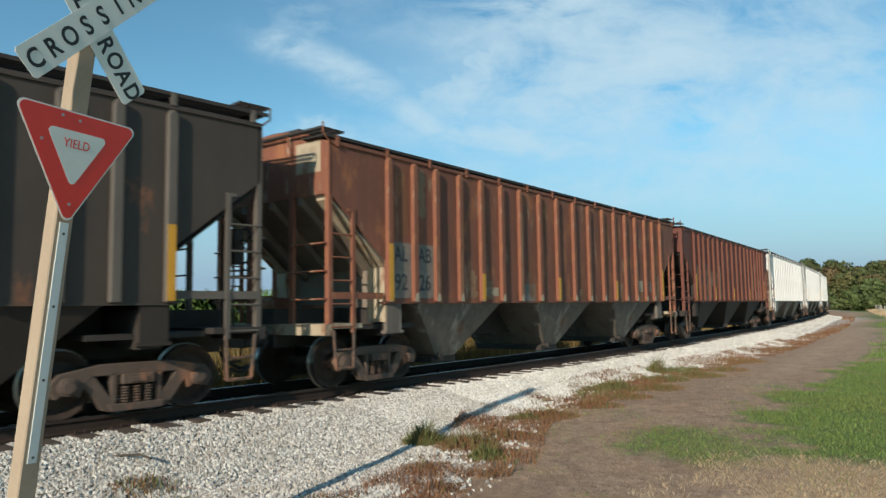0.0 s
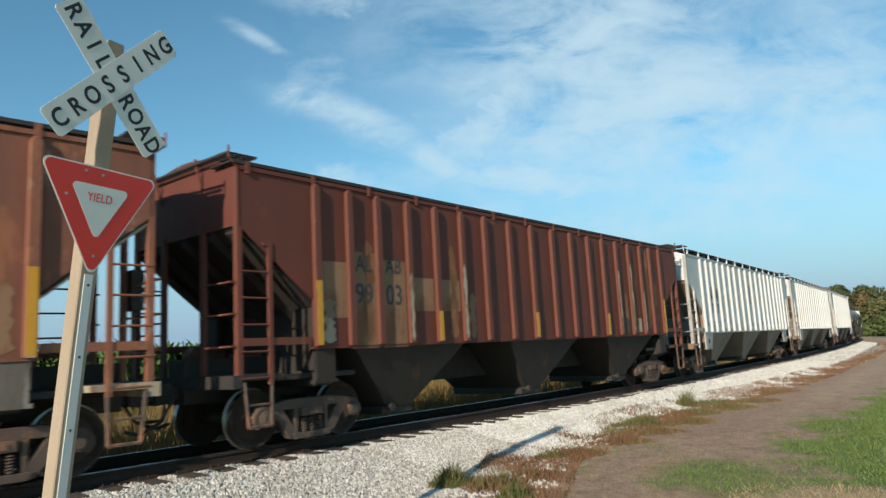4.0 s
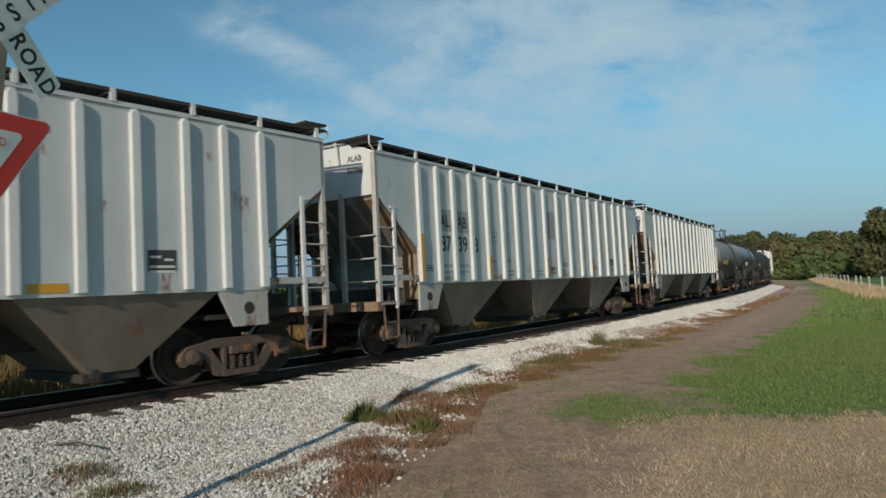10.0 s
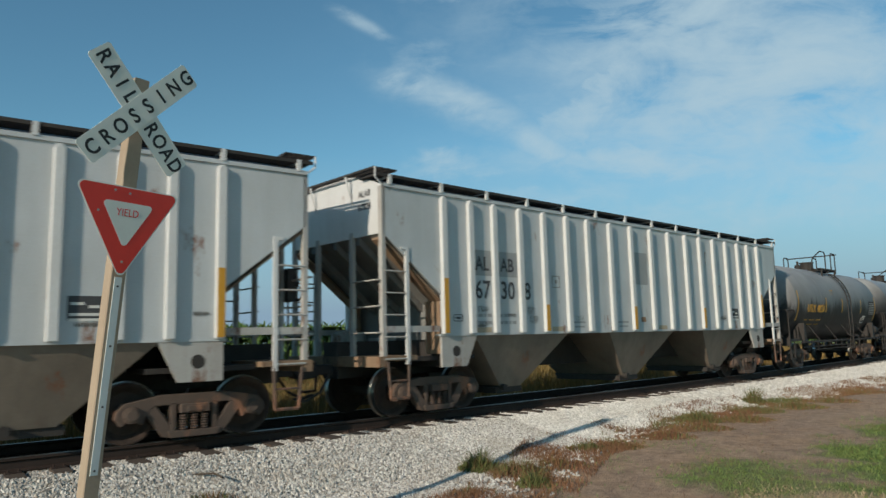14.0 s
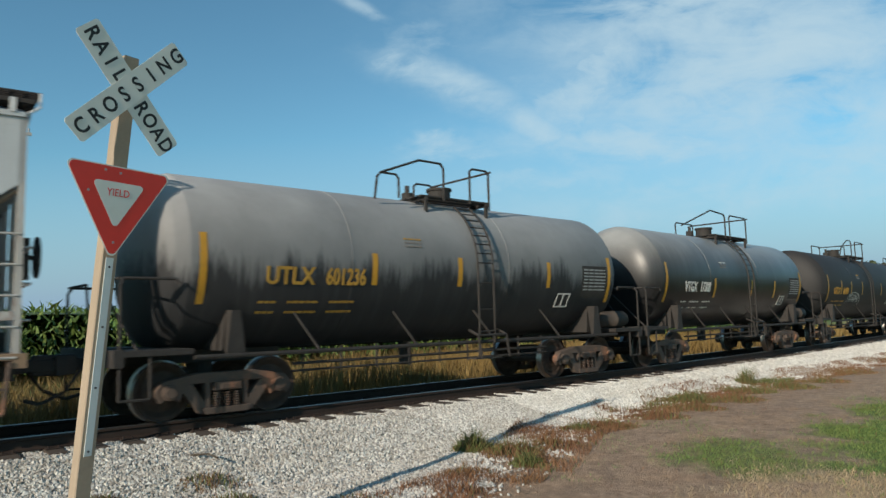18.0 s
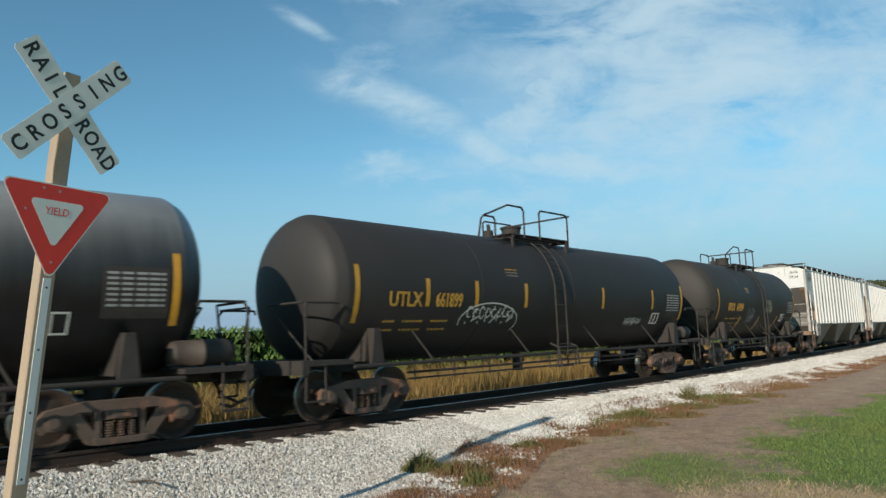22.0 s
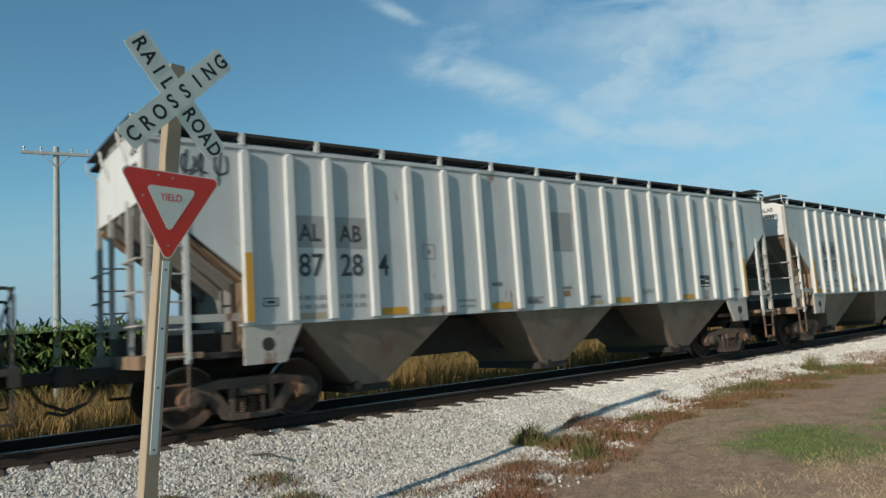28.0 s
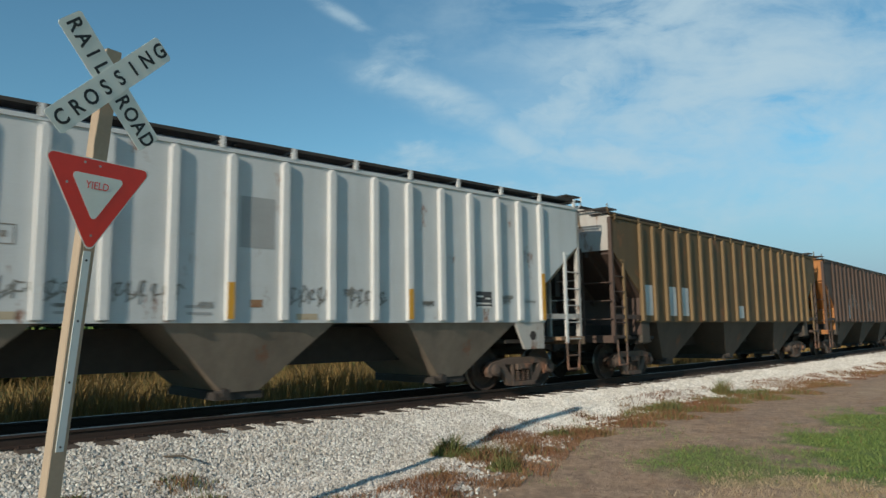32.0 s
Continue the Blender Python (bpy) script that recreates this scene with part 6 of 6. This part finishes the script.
def woods():
    protos = [make_tree(12.5, 6.0, 5200, 1, M_TREE), make_tree(11.0, 5.2, 4600, 2, M_TREE2), make_tree(13.5, 5.6, 5400, 3, M_TREE), make_tree(10.0, 5.6, 4600, 4, M_TREE2), make_tree(5.2, 3.6, 3200, 5, M_BUSH)]
    names = ["dark green broad-leaved tree at the far wood edge", "brownish autumn tree at the far wood edge", "tall dark green tree at the far wood edge", "olive-brown tree at the far wood edge", "low rounded green bush before the far wood"]
    spots = []
    g = np.random.default_rng(11)
    for k in range(40):
        bearing = 20 + k * 1.02 + g.uniform(-0.4, 0.4)
        spots.append((bearing, g.uniform(175, 215), int(g.integers(0, 4)), g.uniform(0.82, 1.08)))
    for k in range(26):
        spots.append((20 + k * 1.55, g.uniform(230, 260), int(g.integers(0, 4)), g.uniform(1.15, 1.35)))
    for k in range(24):
        spots.append((22 + k * 1.6 + g.uniform(-0.5, 0.5), g.uniform(165, 180), 4, g.uniform(0.7, 1.1)))
    spots += [(38.9, 150, 2, 1.02), (41.2, 155, 0, 0.95), (43.0, 140, 2, 0.95), (34.6, 168, 4, 1.25), (33.6, 175, 4, 1.1), (36.2, 178, 4, 1.0), (31.6, 180, 4, 1.0), (45.5, 150, 0, 1.0)]
    used = set()
    for bearing, dist, kind, size in spots:
        m = pose(math.sin(radians(bearing)) * dist, math.cos(radians(bearing)) * dist, -0.1, 0, 0, float(g.uniform(0, 360))) @ Matrix.Scale(size, 4)
        if kind not in used:
            used.add(kind)
            t = protos[kind]
        else:
            t = copy_thing(protos[kind], Matrix())
        t.matrix_basis = m
        tagged(t, names[kind], "bush" if kind == 4 else "tree", "far woods")


woods()


def fence():
    ob = tagged(new("fence"), "wire fence on pale posts along the pasture edge", "fence")
    a, b_ = Vector((29.9, 36.7, 0)), Vector((118.0, 172.0, 0))
    n = 26
    pts = []
    for k in range(n):
        q = a.lerp(b_, (k / (n - 1)) ** 1.0)
        q.x += math.sin(k * 2.1) * 0.08
        pts.append(q)
        part("fence_post", FPOST, ob, "", pose(q.x, q.y, -0.05, math.sin(k * 1.7) * 2, math.cos(k * 2.3) * 2, k * 37))
    for z in (0.35, 0.65, 0.95, 1.12):
        b = Build().pipe([(q.x, q.y, z) for q in pts], 0.012, 4)
        part("wire", b.mesh("wire", M_STEEL), ob)
    x = np.interp(rng.uniform(0, n - 1, 26000), range(n), [q.x for q in pts])
    t = (x - a.x) / (b_.x - a.x)
    y = a.y + (b_.y - a.y) * t
    x = x + rng.normal(0, 0.7, len(x))
    blades(x, y, np.zeros(len(x)), 0.42, 0.05, 0.5, M_STRAW, "fence_grass", "uncut dry grass under the fence")


FPOST = Build().rod((0, 0, 0), (0, 0, 1.2), 0.06, 8).rod((0, 0, 1.2), (0, 0, 1.25), 0.065, 8).mesh("fence_post", plain("grey_white_post", (0.55, 0.53, 0.48), 0.8))
fence()


def utility_pole():
    ob = tagged(new("utility_pole"), "grey wooden utility pole with a crossarm beyond the train", "utility pole")
    ob.matrix_basis = pose(-20.1, 24.6, -0.3, 0, 0, 40)
    part("pole", Build().rod((0, 0, 0), (0, 0, 10.45), 0.16, 12, 0, 0.11).mesh("pole", M_POLE), ob)
    part("crossarm", Build().box(-1.25, 1.25, -0.18, -0.08, 10.08, 10.20).mesh("crossarm", M_POLE), ob)
    part("brace", Build().rod((-0.5, -0.12, 10.08), (0, -0.12, 9.55), 0.018).mesh("brace", M_POLE), ob)
    part("brace", Build().rod((0.5, -0.12, 10.08), (0, -0.12, 9.55), 0.018).mesh("brace", M_POLE), ob)
    for x in (-1.15, -0.55, 0.55, 1.15):
        part("insulator", Build().rod((x, -0.13, 10.2), (x, -0.13, 10.30), 0.03, 8).rod((x, -0.13, 10.3), (x, -0.13, 10.36), 0.05, 8).mesh("insulator", M_STEEL), ob)


M_POLE = plain("grey_pole_wood", (0.46, 0.46, 0.44), 0.9, 0, 0.3)
utility_pole()


# ------------------------------------------------------------------ runs of rust and worn paint
def run(car, x, z0, z1, w, material, seed, y=-HW - 0.005):
    """A ragged upright run of rust or bare paint on the side."""
    g = np.random.default_rng(seed)
    n = 14
    zs = np.linspace(z0, z1, n)
    b = Build()
    left = x - w / 2 * g.uniform(0.35, 1.0, n)
    right = x + w / 2 * g.uniform(0.35, 1.0, n)
    left[[0, -1]], right[[0, -1]] = x - w * 0.06, x + w * 0.06
    vs = [(u, y, z) for u, z in zip(left, zs)] + [(u, y, z) for u, z in zip(right, zs)]
    b.add(vs, [(i, i + n, i + n + 1, i + 1) for i in range(n - 1)])
    part("worn_run", b.mesh("worn_run", material), car, "ragged run of rust and worn paint")


for k, (i, z0, z1, w, m_) in enumerate(((13, 1.5, 2.6, 0.26, M_TAN), (14, 1.5, 3.4, 0.30, M_RUN), (15, 1.6, 3.9, 0.34, M_RUN), (16, 1.5, 3.0, 0.36, M_RUN), (4, 1.5, 3.3, 0.34, M_RUN), (5, 1.5, 2.4, 0.26, M_TAN), (1, 1.5, 3.2, 0.32, M_RUN), (0, 1.5, 2.2, 0.30, M_PALE))):
    run(CARS[2][0], panel(i) + 0.10 - 0.2 * (k % 2), z0, z1, w, m_, 300 + k)
for k, i in enumerate((3, 5, 13, 14, 15)):
    run(CARS[2][0], RIBS[i] - 0.01, 1.50, 2.7 + 0.25 * (k % 4), 0.11, M_PALE, 320 + k, -HW - 0.0865)
for k, (i, z0, z1, w, m_) in enumerate(((0, 2.6, 3.9, 0.34, M_RUN), (1, 3.0, 3.95, 0.30, M_PALE_RUST), (3, 1.5, 2.1, 0.40, M_PALE_RUST), (4, 1.5, 1.9, 0.44, M_PALE_RUST), (6, 1.5, 2.6, 0.26, M_RUN), (7, 3.1, 3.95, 0.26, M_RUN), (9, 1.5, 2.3, 0.34, M_RUN), (11, 2.5, 3.9, 0.30, M_RUN), (12, 1.5, 2.0, 0.36, M_PALE_RUST), (15, 1.5, 2.8, 0.30, M_RUN), (16, 1.5, 2.3, 0.32, M_TAN))):
    run(CARS[1][0], panel(i) + 0.08 - 0.16 * (k % 2), z0, z1, w, m_, 340 + k)
for k, i in enumerate((0, 2, 3, 6, 10, 14, 16)):
    run(CARS[1][0], RIBS[i], 1.50, 2.3 + 0.4 * (k % 4), 0.10, (M_TAN, M_PALE_RUST)[k % 2], 360 + k, -HW - 0.0865)
plate = part("number_board", Build().box(-0.30, 0.30, -0.004, 0, -0.26, 0.26).mesh("number_board", M_PALE), CARS[1][0], "cream number board flaking to rust", pose(-HL - 0.001, -0.98, 3.86, 0, 0, -90))
# ------------------------------------------------------------------ scrawls on the wagons
for k in (3, 4, 5, 10, 11):
    small_marks(CARS[k][0])
M_SCUFF = plain("faded_grey_marker", (0.20, 0.19, 0.17), 0.7, 0, 0.3)


def scrawl(car, x, z, w, h, seed, material, thick=0.022, tank_side=True, r=TANK_R, zc=TANK_Z):
    """Loops of sprayed line laid on the side."""
    g = np.random.default_rng(seed)
    b = Build()
    n = max(4, int(round(w / h * 2.2)))
    strokes = []
    for k in range(n):
        cx = x - w / 2 + w * (k + 0.5) / n
        hw, tall = w / n * 0.42, h * 0.5 * g.uniform(0.6, 1.0)
        strokes.append([(cx - hw * g.uniform(0.5, 1), z - tall), (cx + hw * g.uniform(-0.6, 0.4), z + tall)])
        a0, a1 = g.uniform(0, 3), g.uniform(3.6, 5.5)
        strokes.append([(cx + hw * math.cos(a), z + tall * g.uniform(0.1, 0.4) + tall * 0.6 * math.sin(a)) for a in np.linspace(a0, a0 + a1, 8)])
        if k % 3 == 1:
            strokes.append([(cx - hw, z - tall * 0.9), (cx + hw * 1.3, z - tall * 0.2)])
    if w > 1.2:
        strokes.append([(x + w * 0.62 * math.cos(a), z - h * 0.35 + h * 0.95 * math.sin(a)) for a in np.linspace(-0.5, 3.3, 16)])
    for pts in strokes:
        for (x0, z0), (x1, z1) in zip(pts, pts[1:]):
            dx, dz = x1 - x0, z1 - z0
            ln = math.hypot(dx, dz) + 1e-6
            ox, oz = -dz / ln * thick / 2, dx / ln * thick / 2
            q = [(x0 + ox, z0 + oz), (x1 + ox, z1 + oz), (x1 - ox, z1 - oz), (x0 - ox, z0 - oz)]
            vs = []
            for u, t in q:
                if tank_side:
                    s_ = max(-0.97, min(0.97, (t - zc) / (r + 0.007)))
                    vs.append((u, -(r + 0.007) * math.sqrt(1 - s_ * s_), t))
                else:
                    vs.append((u, -HW - 0.006, t))
            b.add(vs, [(0, 1, 2, 3)])
    part("scrawl", b.mesh("scrawl", material), car, "illegible sprayed scrawl")


scrawl(CARS[8][0], -2.75, 1.84, 1.6, 0.42, 21, M_STENCIL_W, 0.028)
scrawl(CARS[8][0], 3.7, 1.66, 0.95, 0.24, 22, M_STENCIL_W, 0.026)
scrawl(CARS[9][0], -1.1, 1.85, 0.85, 0.60, 23, M_PATCH, 0.035, r=1.49, zc=2.44)
scrawl(CARS[9][0], -1.05, 1.70, 0.7, 0.36, 26, M_PATCH, 0.03, r=1.49, zc=2.44)
scrawl(CARS[9][0], 1.1, 2.08, 1.0, 0.34, 24, M_PALE, 0.045, r=1.49, zc=2.44)
scrawl(CARS[9][0], 1.1, 2.34, 0.62, 0.28, 27, M_PALE, 0.04, r=1.49, zc=2.44)
scrawl(CARS[10][0], -7.38, 3.70, 0.95, 0.52, 25, M_STENCIL, 0.034, False)
for k in (3, 4, 5, 10, 11):
    g = np.random.default_rng(60 + k)
    for q in range(9):
        i = int(g.integers(1, 17))
        scrawl(CARS[k][0], panel(i) + float(g.uniform(-0.1, 0.1)), float(g.uniform(1.58, 1.95)), float(g.uniform(0.2, 0.42)), float(g.uniform(0.07, 0.2)), 100 + 20 * k + q, M_SCUFF, float(g.uniform(0.008, 0.018)), False)


def stick():
    """A bent twig lying on the stone."""
    s, dd = track_sd(np.array([-3.85]), np.array([8.6]))
    ox, oy, z = (float(v[0]) for v in settle(np.array([-3.85]), np.array([8.6]), ground_z(s, dd) + 0.05, dd))
    b = Build().pipe([(ox - 0.30, oy + 0.12, z - 0.02), (ox - 0.10, oy, z + 0.02), (ox + 0.15, oy + 0.02, z + 0.03), (ox + 0.33, oy - 0.10, z)], 0.014, 6)
    tagged(new("stick", b.mesh("stick", M_BARK)), "short dark dry stick lying on white ballast", "stick")


stick()


scrawl(CARS[13][0], -3.2, 2.3, 1.5, 0.7, 81, M_PATCH, 0.06, False)
scrawl(CARS[13][0], 0.8, 2.2, 1.6, 0.6, 82, M_PATCH, 0.05, False)
for k, (px, w) in enumerate(((-3.1, 1.1), (-1.6, 1.0), (0.9, 1.0), (2.1, 0.8))):
    scrawl(CARS[11][0], px, 1.85, w, 0.38, 90 + k, M_SCUFF, 0.022, False)



# ------------------------------------------------------------------ movement of the train
GONE = [0, 4.82, 9.65, 14.5, 19.38, 24.27, 29.19, 34.17, 39.26, 44.39, 49.54, 54.67, 59.79, 64.93, 70.08, 75.37, 80.72, 86.07, 91.46, 96.82, 102.24, 107.73, 113.27, 118.85, 124.47, 130.13, 135.78, 141.45, 147.11, 152.8, 158.54, 164.32, 170.11]


def car_pose(s):
    """A wagon whose middle stands s metres along the line: both trucks on the rails."""
    x0, y0, _ = track(s - 6, MID)
    x1, y1, _ = track(s + 6, MID)
    return pose((x0 + x1) / 2, (y0 + y1) / 2, RAIL_Z, 0, 0, math.degrees(math.atan2(y1 - y0, x1 - x0)))


def motions():
    for car, s in CARS:
        walk(car, [(t, car_pose(s - gone)) for t, gone in enumerate(GONE)])
    steps = [i / 10 for i in range(321)]
    spin = [(t, -math.degrees(float(np.interp(t, range(33), GONE)) / WHEEL_R)) for t in steps]
    for w, sx in AXLES:
        walk(w, [(t, pose(sx, 0, WHEEL_R, 0, a, 0)) for t, a in spin])


motions()
